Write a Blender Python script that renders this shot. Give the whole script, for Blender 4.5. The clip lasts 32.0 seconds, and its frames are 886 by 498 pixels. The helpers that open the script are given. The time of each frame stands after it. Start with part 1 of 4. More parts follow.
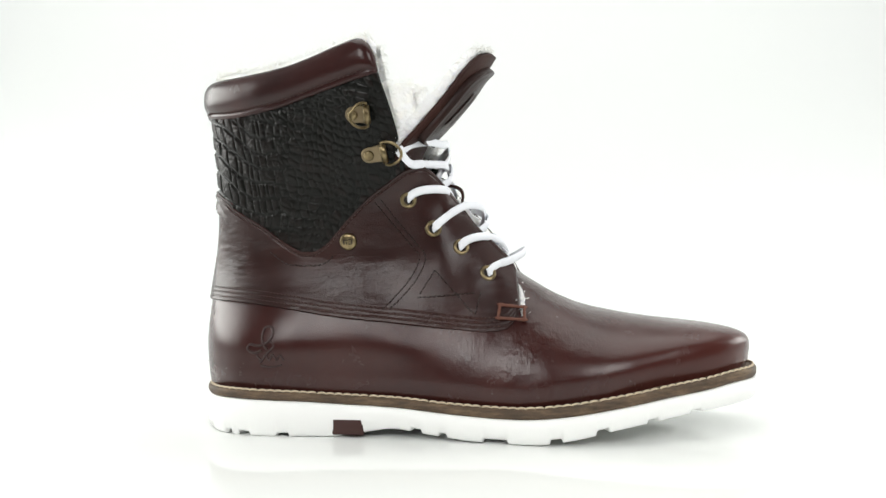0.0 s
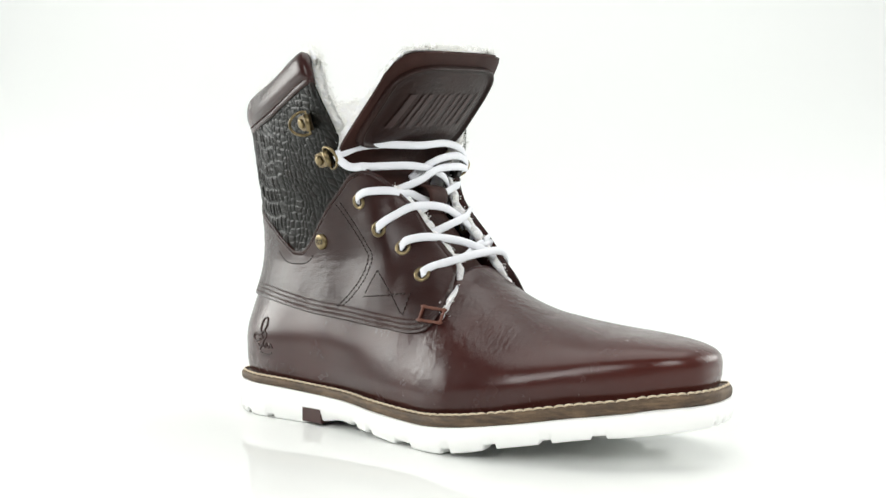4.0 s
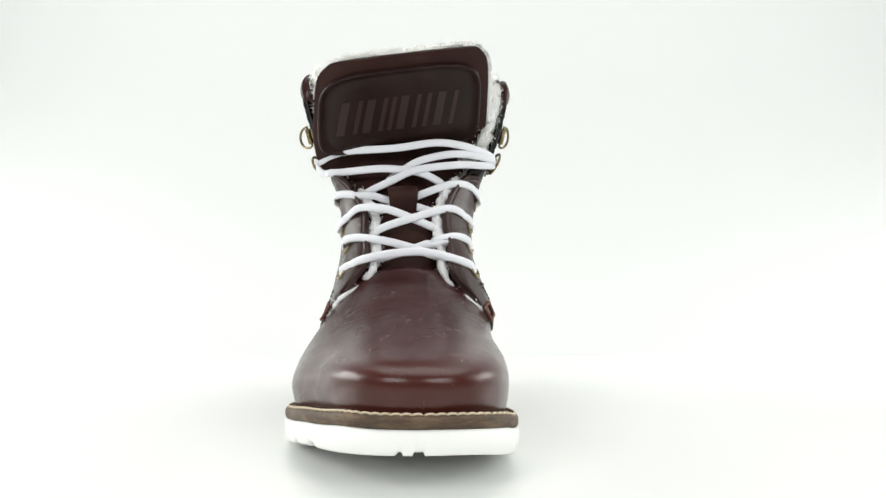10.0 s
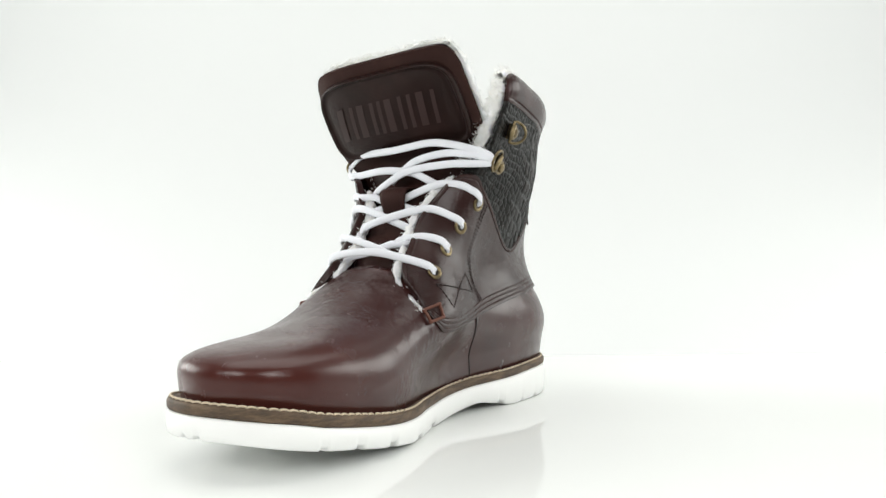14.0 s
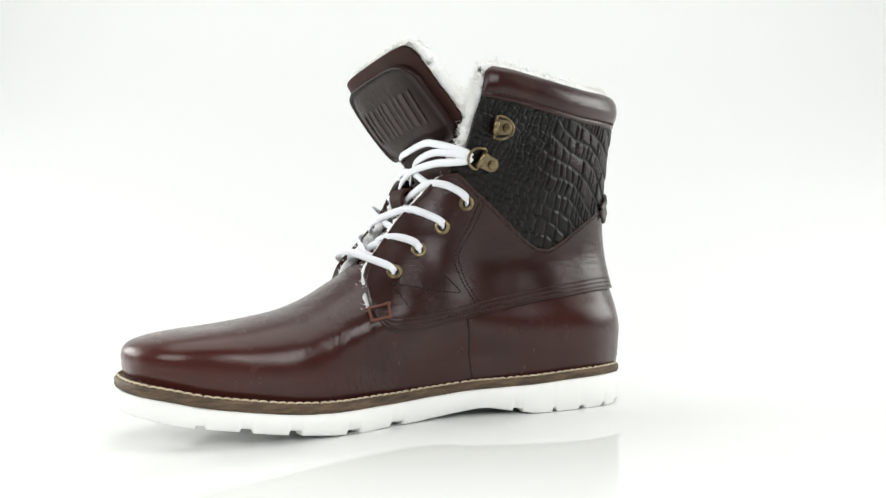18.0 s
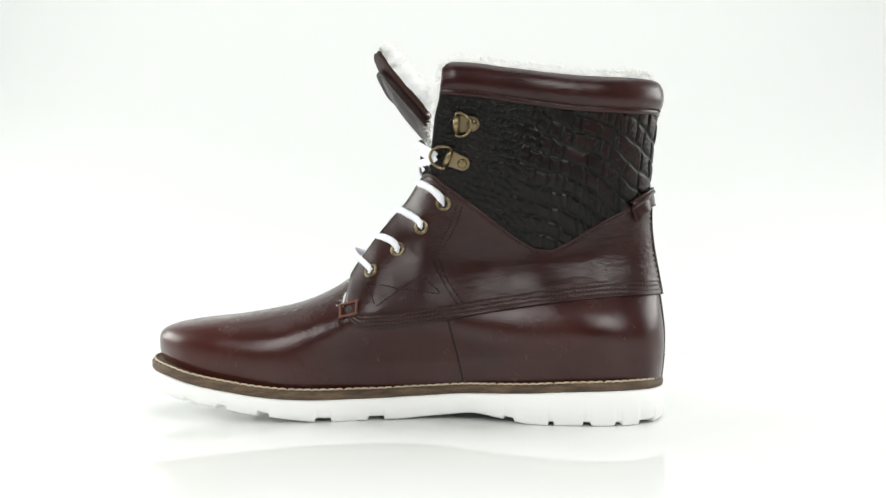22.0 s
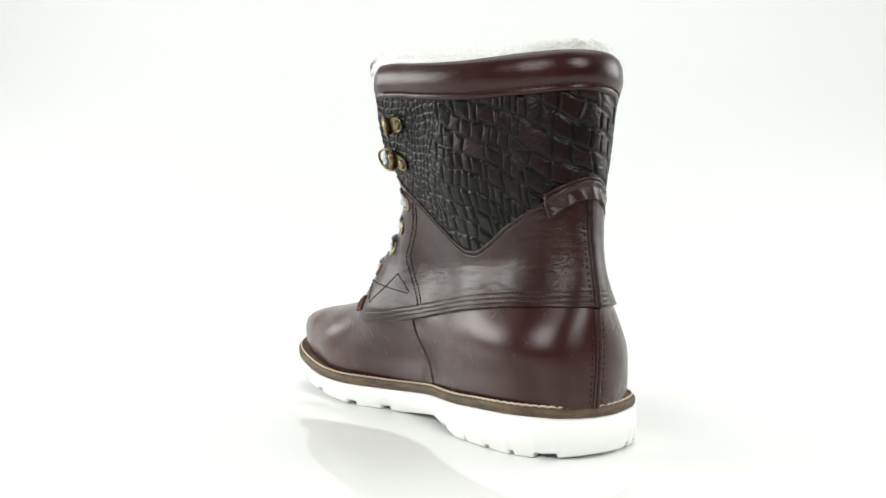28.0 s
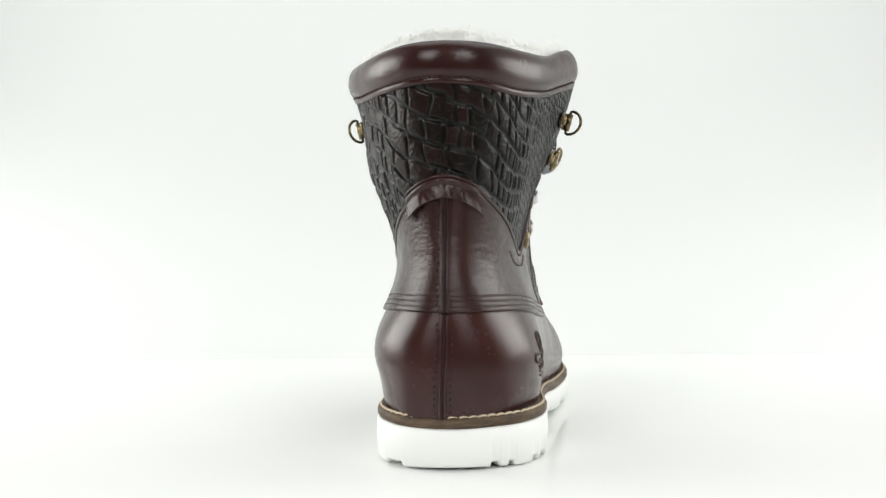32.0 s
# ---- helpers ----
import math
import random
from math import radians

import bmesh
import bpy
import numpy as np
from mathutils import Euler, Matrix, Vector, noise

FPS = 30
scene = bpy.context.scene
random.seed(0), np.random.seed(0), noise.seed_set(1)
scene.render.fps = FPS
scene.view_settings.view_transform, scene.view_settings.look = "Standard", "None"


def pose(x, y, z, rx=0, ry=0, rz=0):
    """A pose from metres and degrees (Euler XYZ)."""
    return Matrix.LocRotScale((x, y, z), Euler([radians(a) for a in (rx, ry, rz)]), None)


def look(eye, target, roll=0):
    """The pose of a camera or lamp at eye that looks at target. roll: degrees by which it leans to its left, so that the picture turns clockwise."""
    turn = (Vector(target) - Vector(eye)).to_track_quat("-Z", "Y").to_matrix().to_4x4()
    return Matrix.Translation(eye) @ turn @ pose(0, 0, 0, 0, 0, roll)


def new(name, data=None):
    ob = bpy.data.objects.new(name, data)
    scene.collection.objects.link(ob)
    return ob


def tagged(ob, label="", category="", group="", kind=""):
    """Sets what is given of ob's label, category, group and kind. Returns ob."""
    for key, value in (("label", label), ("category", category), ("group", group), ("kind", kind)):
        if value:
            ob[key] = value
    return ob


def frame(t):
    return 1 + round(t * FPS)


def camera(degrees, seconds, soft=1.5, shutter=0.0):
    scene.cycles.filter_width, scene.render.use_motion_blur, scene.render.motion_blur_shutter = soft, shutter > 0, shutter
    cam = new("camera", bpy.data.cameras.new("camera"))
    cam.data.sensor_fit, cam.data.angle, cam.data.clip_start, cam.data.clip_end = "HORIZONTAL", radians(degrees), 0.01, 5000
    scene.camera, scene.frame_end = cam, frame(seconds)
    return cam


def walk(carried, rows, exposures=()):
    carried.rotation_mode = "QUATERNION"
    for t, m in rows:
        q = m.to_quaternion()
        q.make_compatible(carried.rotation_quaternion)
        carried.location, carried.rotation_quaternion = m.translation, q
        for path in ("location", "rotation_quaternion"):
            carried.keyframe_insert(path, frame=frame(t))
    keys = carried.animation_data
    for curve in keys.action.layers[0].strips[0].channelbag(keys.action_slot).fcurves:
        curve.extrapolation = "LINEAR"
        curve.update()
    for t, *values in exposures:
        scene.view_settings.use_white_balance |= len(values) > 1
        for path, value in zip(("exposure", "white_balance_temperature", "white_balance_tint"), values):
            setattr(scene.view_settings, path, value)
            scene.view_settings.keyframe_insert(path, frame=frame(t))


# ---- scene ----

# A boot turns on the spot on a glossy white table before a fixed camera. Lengths of the boot are in millimetres in the tables.
cam = camera(51.0857, 32.0)
EYE = Vector((0.0, -0.55, 0.10575))
YAW, PITCH = radians(0.4355), radians(-0.6724)
AIM = Vector((math.sin(YAW) * math.cos(PITCH), math.cos(YAW) * math.cos(PITCH), math.sin(PITCH)))
VIEW = look(EYE, EYE + AIM, -0.523)
BASE = -0.98
walk(cam, [(0.0, VIEW), (32.0, VIEW)], [(a, BASE + b) for a, b in ((0, 0.04), (6, 0.03), (10, -0.07), (13, -0.1), (19, -0.03), (24, -0.02), (28.5, 0.0), (30, -0.06), (31, -0.13), (32, -0.13))])


def turn_at(t):
    """The boot's heading at t seconds, in degrees."""
    d = t - 16.0
    return -90.0 - (8.420798 * (t - 10.72571) + 0.00656383 * d * d - 3.50472e-05 * d ** 3)


# ---- light ----
world = bpy.data.worlds.new("studio")
scene.world = world
world.use_nodes = True
world.node_tree.nodes["Background"].inputs["Color"].default_value = (0.95, 0.97, 1.0, 1)
world.node_tree.nodes["Background"].inputs["Strength"].default_value = 0.15


def softbox(name, eye, target, sx, sy, watts, color=(1, 1, 1)):
    data = bpy.data.lights.new(name, "AREA")
    data.shape, data.size, data.size_y, data.energy, data.color = "RECTANGLE", sx, sy, watts, color
    ob = new(name, data)
    ob.matrix_world = look(eye, target)
    return ob


softbox("overhead_softbox", (0.15, 0.1, 1.3), (0.15, 0.1, 0), 1.6, 1.2, 27, (0.99, 1.0, 0.96))
softbox("front_left_lamp", (-0.62, -1.12, 0.68), (0, 0, 0.08), 0.6, 0.5, 14, (1.0, 0.995, 0.975))
softbox("front_right_lamp", (0.62, -1.12, 0.68), (0, 0, 0.08), 0.6, 0.5, 14, (1.0, 0.995, 0.975))
softbox("left_softbox", (-1.15, 0.28, 0.42), (0, 0.0, 0.1), 0.9, 0.5, 18.5, (0.99, 1.0, 0.96))
softbox("right_softbox", (1.15, 0.28, 0.42), (0, 0.0, 0.1), 0.72, 0.44, 10, (0.99, 1.0, 0.96))


# ---- materials ----
def material(name, color, rough=0.5, metal=0.0, spec=0.5):
    m = bpy.data.materials.new(name)
    m.use_nodes = True
    b = m.node_tree.nodes["Principled BSDF"]
    b.inputs["Base Color"].default_value = (*color, 1)
    b.inputs["Roughness"].default_value = rough
    b.inputs["Metallic"].default_value = metal
    b.inputs["Specular IOR Level"].default_value = spec
    return m


def nodes_of(m):
    return m.node_tree.nodes, m.node_tree.links, m.node_tree.nodes["Principled BSDF"]


def coords(m):
    n, l, b = nodes_of(m)
    return n.new("ShaderNodeTexCoord").outputs["Object"]


def noise_node(m, scale, detail=4.0, rough=0.55, stretch=None):
    n, l, b = nodes_of(m)
    t = n.new("ShaderNodeTexNoise")
    t.inputs["Scale"].default_value, t.inputs["Detail"].default_value, t.inputs["Roughness"].default_value = scale, detail, rough
    if stretch:
        k = n.new("ShaderNodeMapping")
        k.inputs["Scale"].default_value = stretch
        l.new(coords(m), k.inputs["Vector"])
        l.new(k.outputs["Vector"], t.inputs["Vector"])
    else:
        l.new(coords(m), t.inputs["Vector"])
    return t.outputs["Fac"]


def ramp(m, fac, stops):
    n, l, b = nodes_of(m)
    r = n.new("ShaderNodeValToRGB")
    e = r.color_ramp.elements
    e[0].position, e[0].color = stops[0][0], (*stops[0][1], 1)
    e[1].position, e[1].color = stops[-1][0], (*stops[-1][1], 1)
    for p, c in stops[1:-1]:
        x = e.new(p)
        x.color = (*c, 1)
    l.new(fac, r.inputs["Fac"])
    return r.outputs["Color"]


def value_range(m, fac, lo, hi, a=0.3, b2=0.7):
    n, l, b = nodes_of(m)
    r = n.new("ShaderNodeMapRange")
    r.inputs["From Min"].default_value, r.inputs["From Max"].default_value = a, b2
    r.inputs["To Min"].default_value, r.inputs["To Max"].default_value = lo, hi
    l.new(fac, r.inputs["Value"])
    return r.outputs["Result"]


def bump(m, pairs):
    """pairs of (height socket, strength, distance), laid on one another."""
    n, l, b = nodes_of(m)
    last = None
    for h, strength, dist in pairs:
        k = n.new("ShaderNodeBump")
        k.inputs["Strength"].default_value, k.inputs["Distance"].default_value = strength, dist
        l.new(h, k.inputs["Height"])
        if last is not None:
            l.new(last, k.inputs["Normal"])
        last = k.outputs["Normal"]
    l.new(last, b.inputs["Normal"])


def leather(name, dark, mid, light, rough, creases=0.25, coat=0.3, burnish=0.0, gloss=0.2, grain=0.16):
    """Dyed leather under a clear finish; fine creases come and go in patches."""
    m = material(name, mid, rough, 0.0, 0.05)
    n, l, b = nodes_of(m)
    tone = ramp(m, noise_node(m, 26, 5, 0.6), [(0.3, dark), (0.52, mid), (0.75, light)])
    if burnish:
        # the toe is polished to a redder brown
        sep, mix = n.new("ShaderNodeSeparateXYZ"), n.new("ShaderNodeMix")
        l.new(coords(m), sep.inputs["Vector"])
        mix.data_type = "RGBA"
        mix.inputs["B"].default_value = (0.066, 0.0145, 0.0102, 1)
        l.new(value_range(m, sep.outputs["X"], 0.0, 0.85, burnish, 0.165), mix.inputs["Factor"])
        l.new(tone, mix.inputs["A"])
        tone = mix.outputs["Result"]
    l.new(tone, b.inputs["Base Color"])
    l.new(value_range(m, noise_node(m, 40, 4), rough - 0.07, rough + 0.1), b.inputs["Roughness"])
    b.inputs["Coat Weight"].default_value, b.inputs["Coat IOR"].default_value = coat, 1.46
    l.new(value_range(m, noise_node(m, 55, 5, 0.65), gloss - 0.05, gloss + 0.09), b.inputs["Coat Roughness"])
    times = n.new("ShaderNodeMath")
    times.operation = "MULTIPLY"
    l.new(noise_node(m, 340, 4, 0.55, (0.8, 0.8, 1.6)), times.inputs[0])
    l.new(value_range(m, noise_node(m, 30, 2), 0.0, 1.0, 0.42, 0.62), times.inputs[1])
    folds = []
    if burnish:
        # short wrinkles where the foot bends, in patches
        bend = n.new("ShaderNodeMath")
        bend.operation = "MULTIPLY"
        l.new(value_range(m, sep.outputs["X"], 0.0, 1.0, 0.0, 0.04), bend.inputs[0])
        l.new(value_range(m, sep.outputs["X"], 1.0, 0.0, 0.07, 0.115), bend.inputs[1])
        some = n.new("ShaderNodeMath")
        some.operation = "MULTIPLY"
        l.new(bend.outputs[0], some.inputs[0])
        l.new(value_range(m, noise_node(m, 45, 3), 0.0, 1.0, 0.42, 0.62), some.inputs[1])
        fold = n.new("ShaderNodeMath")
        fold.operation = "MULTIPLY"
        l.new(some.outputs[0], fold.inputs[0])
        l.new(noise_node(m, 480, 3, 0.55, (1.0, 0.5, 0.4)), fold.inputs[1])
        folds = [(fold.outputs[0], 0.42, 0.0013)]
    bump(m, folds + [(noise_node(m, 1300, 3), grain, 0.00035), (noise_node(m, 70, 4, 0.6, (1, 1, 2.0)), creases * 0.35, 0.0012), (times.outputs[0], creases, 0.0014)])
    l.new(b.inputs["Normal"].links[0].from_socket, b.inputs["Coat Normal"])
    return m


LEATHER = leather("brown_leather", (0.028, 0.0066, 0.0056), (0.037, 0.0088, 0.0072), (0.048, 0.0118, 0.009), 0.5, 0.03, 0.9, 0.07, 0.21, 0.26)
QUARTER = leather("worn_brown_leather", (0.018, 0.0058, 0.005), (0.025, 0.0079, 0.0066), (0.035, 0.0117, 0.0094), 0.5, 0.3, 0.7, 0.0, 0.19, 0.42)
COLLAR = leather("collar_leather", (0.020, 0.0056, 0.0052), (0.029, 0.0083, 0.0074), (0.041, 0.0122, 0.0106), 0.45, 0.2, 0.7, 0.0, 0.19, 0.25)
TONGUE = leather("tongue_leather", (0.024, 0.0098, 0.008), (0.036, 0.0150, 0.0122), (0.05, 0.0215, 0.017), 0.65, 0.3, 0.2, 0.0, 0.4, 0.4)
PATCH = leather("patch_leather", (0.013, 0.0055, 0.0046), (0.0195, 0.0083, 0.0067), (0.028, 0.012, 0.0095), 0.5, 0.22, 0.35, 0.0, 0.32, 0.3)
EMBOSS = material("embossed_red_brown", (0.025, 0.0068, 0.0052), 0.55)
CROC = leather("embossed_scale_leather", (0.0026, 0.0029, 0.0020), (0.0038, 0.0038, 0.0028), (0.0075, 0.0053, 0.0042), 0.45, 0.38, 0.36, 0.0, 0.22, 0.2)
# single scales are dyed a redder brown than the black ground
_n, _l, _b = nodes_of(CROC)
_dye, _mix = _n.new("ShaderNodeAttribute"), _n.new("ShaderNodeMix")
_dye.attribute_name, _mix.data_type = "dye", "RGBA"
_mix.inputs["B"].default_value = (0.016, 0.0070, 0.0061, 1)
_l.new(_dye.outputs["Fac"], _mix.inputs["Factor"])
_l.new(_b.inputs["Base Color"].links[0].from_socket, _mix.inputs["A"])
_l.new(_mix.outputs["Result"], _b.inputs["Base Color"])
THREAD = material("brown_thread", (0.05, 0.02, 0.016), 0.7)
DARK_THREAD = material("dark_thread", (0.016, 0.007, 0.006), 0.7)
ORANGE = material("rust_thread", (0.12, 0.038, 0.021), 0.65)
CREAM = material("cream_thread", (0.62, 0.52, 0.38), 0.75)
GROOVE = material("dark_groove", (0.008, 0.004, 0.004), 0.8)
SOLE = material("white_rubber", (0.92, 0.925, 0.91), 0.5)
bump(SOLE, [(noise_node(SOLE, 420, 3), 0.05, 0.0004)])
INSERT = material("brown_rubber_insert", (0.045, 0.014, 0.011), 0.5)
WELT = material("leather_welt", (0.12, 0.07, 0.04), 0.62)
_n, _l, _b = nodes_of(WELT)
_l.new(ramp(WELT, noise_node(WELT, 60, 6, 0.75, (1, 1, 5)), [(0.3, (0.024, 0.014, 0.008)), (0.5, (0.085, 0.052, 0.028)), (0.72, (0.19, 0.125, 0.07))]), _b.inputs["Base Color"])
bump(WELT, [(noise_node(WELT, 300, 5, 0.7, (1, 1, 4)), 0.4, 0.0006)])
BRASS = material("antique_brass", (0.33, 0.26, 0.14), 0.30, 1.0)
_n, _l, _b = nodes_of(BRASS)
_l.new(ramp(BRASS, noise_node(BRASS, 160, 4), [(0.3, (0.10, 0.075, 0.04)), (0.6, (0.27, 0.21, 0.115)), (0.8, (0.42, 0.35, 0.21))]), _b.inputs["Base Color"])
AGED = material("aged_brass", (0.20, 0.155, 0.095), 0.36, 1.0)
LACE = material("white_lace", (0.82, 0.835, 0.88), 0.8)
bump(LACE, [(noise_node(LACE, 1100, 2), 0.35, 0.0005)])
FLEECE = material("white_fleece", (0.97, 0.97, 0.94), 0.95, 0, 0.0)
_n, _l, _b = nodes_of(FLEECE)
_l.new(ramp(FLEECE, noise_node(FLEECE, 90, 4), [(0.3, (0.96, 0.95, 0.91)), (0.6, (0.985, 0.985, 0.97))]), _b.inputs["Base Color"])
_b.inputs["Subsurface Weight"].default_value = 1.0
_b.inputs["Subsurface Radius"].default_value = (1.0, 0.98, 0.92)
_b.inputs["Subsurface Scale"].default_value = 0.006
bump(FLEECE, [(noise_node(FLEECE, 150, 3, 0.6), 0.6, 0.004), (noise_node(FLEECE, 480, 4, 0.65), 0.7, 0.002)])
LOCKS = material("fleece_locks", (0.985, 0.985, 0.965), 0.95, 0, 0.0)
_n, _l, _b = nodes_of(LOCKS)
_tr, _mx = _n.new("ShaderNodeBsdfTranslucent"), _n.new("ShaderNodeMixShader")
_tr.inputs["Color"].default_value = (0.99, 0.99, 0.975, 1)
_mx.inputs["Fac"].default_value = 0.7
_l.new(_b.outputs["BSDF"], _mx.inputs[1])
_l.new(_tr.outputs["BSDF"], _mx.inputs[2])
_l.new(_mx.outputs["Shader"], _n["Material Output"].inputs["Surface"])
FLOOR = material("white_acrylic", (0.83, 0.845, 0.83), 0.05, 0, 0.10)
BACKDROP = material("glowing_white_backdrop", (0.58, 0.59, 0.585), 0.9, 0, 0.0)
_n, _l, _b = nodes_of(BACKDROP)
# added glow, in place of lamps that would light the sheet evenly
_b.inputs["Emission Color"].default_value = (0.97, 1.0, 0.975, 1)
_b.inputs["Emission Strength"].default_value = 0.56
ROOM = material("dark_studio_paint", (0.10, 0.10, 0.11), 0.9)


# ---- mesh helpers ----
def link_mesh(name, verts, faces, mat, parent=None, label="", smooth=True):
    me = bpy.data.meshes.new(name)
    me.from_pydata([tuple(v) for v in verts], [], faces)
    me.materials.append(mat)
    if smooth:
        me.shade_smooth()
    me.validate()
    ob = new(name, me)
    if parent is not None:
        ob.parent = parent
    if label:
        tagged(ob, label)
    return ob


def part(name, bm, mat, parent, label="", smooth=True):
    me = bpy.data.meshes.new(name)
    bm.to_mesh(me)
    bm.free()
    me.materials.append(mat)
    if smooth:
        me.shade_smooth()
    ob = new(name, me)
    ob.parent = parent
    if label:
        tagged(ob, label)
    return ob


def grid_faces(n, m, close_n=False, close_m=False, base=0, flip=False):
    faces = []
    for i in range(n if close_n else n - 1):
        for j in range(m if close_m else m - 1):
            i2, j2 = (i + 1) % n, (j + 1) % m
            q = (base + i * m + j, base + i2 * m + j, base + i2 * m + j2, base + i * m + j2)
            faces.append(q[::-1] if flip else q)
    return faces


def pchip(pairs):
    """A smooth curve through (x, y) pairs, level beyond its ends."""
    xs = np.array([p[0] for p in pairs], float)
    ys = np.array([p[1] for p in pairs], float)
    h, d = np.diff(xs), np.diff(ys) / np.diff(xs)
    k = np.zeros(len(xs))
    for i in range(1, len(xs) - 1):
        if d[i - 1] * d[i] > 0:
            w1, w2 = 2 * h[i] + h[i - 1], h[i] + 2 * h[i - 1]
            k[i] = (w1 + w2) / (w1 / d[i - 1] + w2 / d[i])
    k[0], k[-1] = d[0], d[-1]

    def f(x):
        x = np.clip(np.asarray(x, float), xs[0], xs[-1])
        i = np.clip(np.searchsorted(xs, x, side="right") - 1, 0, len(xs) - 2)
        t = (x - xs[i]) / h[i]
        return ((1 + 2 * t) * (1 - t) ** 2 * ys[i] + t * (1 - t) ** 2 * h[i] * k[i]
                + t * t * (3 - 2 * t) * ys[i + 1] + t * t * (t - 1) * h[i] * k[i + 1])
    return f


def smooth01(t):
    t = np.clip(t, 0, 1)
    return t * t * (3 - 2 * t)


def spline(points, n, closed=False):
    """Catmull-Rom through points, n samples."""
    p = np.array(points, float)
    k = len(p)
    t = np.linspace(0, k if closed else k - 1, n, endpoint=not closed)
    i = np.minimum(t.astype(int), k - 1 if closed else k - 2)
    f = (t - i)[:, None]
    if closed:
        a, b, c, d = p[(i - 1) % k], p[i % k], p[(i + 1) % k], p[(i + 2) % k]
    else:
        a, b, c, d = p[np.maximum(i - 1, 0)], p[i], p[i + 1], p[np.minimum(i + 2, k - 1)]
    return 0.5 * (2 * b + (c - a) * f + (2 * a - 5 * b + 4 * c - d) * f ** 2 + (3 * b - a - 3 * c + d) * f ** 3)


# ---- the shape of the boot: x to the toe, y to its inner side, z up; side -1 outer, +1 inner ----
OUTLINE = [(178.6, -21), (176.7, -6), (169.3, 6.3), (152, 17.8), (125, 24.8), (96, 27.8), (70, 25), (48, 19), (27, 14.5), (9, 12.8), (-10, 14.8),
           (-35, 21.8), (-62, 27.2), (-98, 28), (-119, 21), (-129, 9), (-132.8, -5), (-130.4, -22), (-120.5, -41.5), (-104, -52), (-86, -56),
           (-55, -57.8), (-25, -62.5), (6, -71), (35, -78.5), (61, -84.8), (89, -83), (126, -73.8), (151.5, -63), (169, -51.5), (177.2, -36)]
LOOP = spline(OUTLINE, 960, True) / 1000.0
# equal steps along the edge
_d = np.r_[0, np.cumsum(np.linalg.norm(np.diff(np.r_[LOOP, LOOP[:1]], axis=0), axis=1))]
PERIMETER = _d[-1]
_s = np.linspace(0, PERIMETER, 960, endpoint=False)
LOOP = np.stack([np.interp(_s, _d, np.r_[LOOP[:, k], LOOP[0, k]]) for k in (0, 1)], 1)
_t = np.roll(LOOP, -1, 0) - np.roll(LOOP, 1, 0)
_t /= np.linalg.norm(_t, axis=1)[:, None]
OUTWARD = np.stack([_t[:, 1], -_t[:, 0]], 1)


def mm(pairs):
    return pchip([(a / 1000.0, b / 1000.0) for a, b in pairs])


def eased(f, lo, hi, width):
    """The curve f between lo and hi with its bends rounded over a width."""
    x = np.linspace(lo, hi, 1201)
    k = max(2, int(width / (x[1] - x[0])))
    w = np.hanning(2 * k + 1)
    y = np.convolve(np.r_[np.full(k, f(lo)), f(x), np.full(k, f(hi))], w / w.sum(), "valid")
    return lambda q: np.interp(q, x, y)


CENTRE = mm([(-133, -5), (-60, -12), (0, -18), (60, -29), (120, -26), (178, -20)])
HEEL_BACK = eased(mm([(15, -130), (31, -132.5), (47, -133.3), (57, -132.6), (70, -131), (85, -128.5), (100, -126), (112, -125), (130, -125.2),
                (142, -126), (158, -127.5), (173, -129.6), (190, -131), (210, -130)]), 0.0, 0.23, 0.01)
HIGH_CENTRE = mm([(-133, -6.5), (-110, -8.5), (-85, -11.3), (-60, -13.7), (-35, -17.2), (-10, -18.8), (30, -18.5), (60, -21.5), (100, -22.5), (178, -20.5)])
SHAFT_HALF = eased(mm([(18, 38.5), (27, 40.5), (42, 45.8), (52, 42.7), (65, 39.1), (78, 34), (93, 31.8), (103, 34), (111, 35.8), (125, 39.4), (148, 46.6), (170, 51.3), (190, 54), (210, 51.6)]), 0.0, 0.23, 0.012)
FLARE = {-1: eased(pchip([(0.085, 0.0), (0.105, -0.09), (0.125, -0.14), (0.148, -0.03), (0.17, 0.075), (0.2, 0.205)]), 0.0, 0.23, 0.014),
         1: eased(pchip([(0.075, 0.0), (0.105, 0.07), (0.125, 0.075), (0.148, 0.09), (0.17, 0.145), (0.2, 0.195)]), 0.0, 0.23, 0.014)}
HEEL_DEPTH = eased(pchip([(0.025, 0.055), (0.05, 0.057), (0.09, 0.085), (0.13, 0.098), (0.19, 0.135)]), 0.0, 0.23, 0.014)
HEEL_POWER = eased(pchip([(0.025, 2.3), (0.05, 2.1), (0.09, 1.85), (0.15, 2.05), (0.19, 2.1)]), 0.0, 0.23, 0.014)
INSTEP_HALF = mm([(-5, 42.5), (3, 44), (15, 47.2), (33, 51.2), (48, 53.6), (60, 54.5)])
RIDGE = mm([(-45, 900), (-28, 620), (-20, 360), (-12.8, 232), (0, 168), (14.4, 131), (24, 112), (32, 99), (40, 90.5), (48, 84.5), (57.5, 78.5), (73.4, 70), (89.3, 64.5), (105, 61.3),
            (121, 59), (137, 57.3), (152, 55.8), (162, 53.8), (168, 51.2), (172, 46.5), (174.6, 35)])
OVER = {-1: mm([(-45, 3000), (-28, 2000), (-20, 1200), (-12.8, 650), (-5, 330), (1, 215), (14.4, 139), (24, 122), (32, 110.5), (40, 101), (46, 94), (52, 88.5), (60, 83), (75, 76)]),
        1: mm([(-45, 3000), (-28, 2000), (-20, 1200), (-12.8, 700), (-5, 380), (2, 230), (14.4, 149), (24, 128), (32, 116.5), (40, 104.5), (46, 96), (52, 88.5), (60, 83), (75, 76)])}
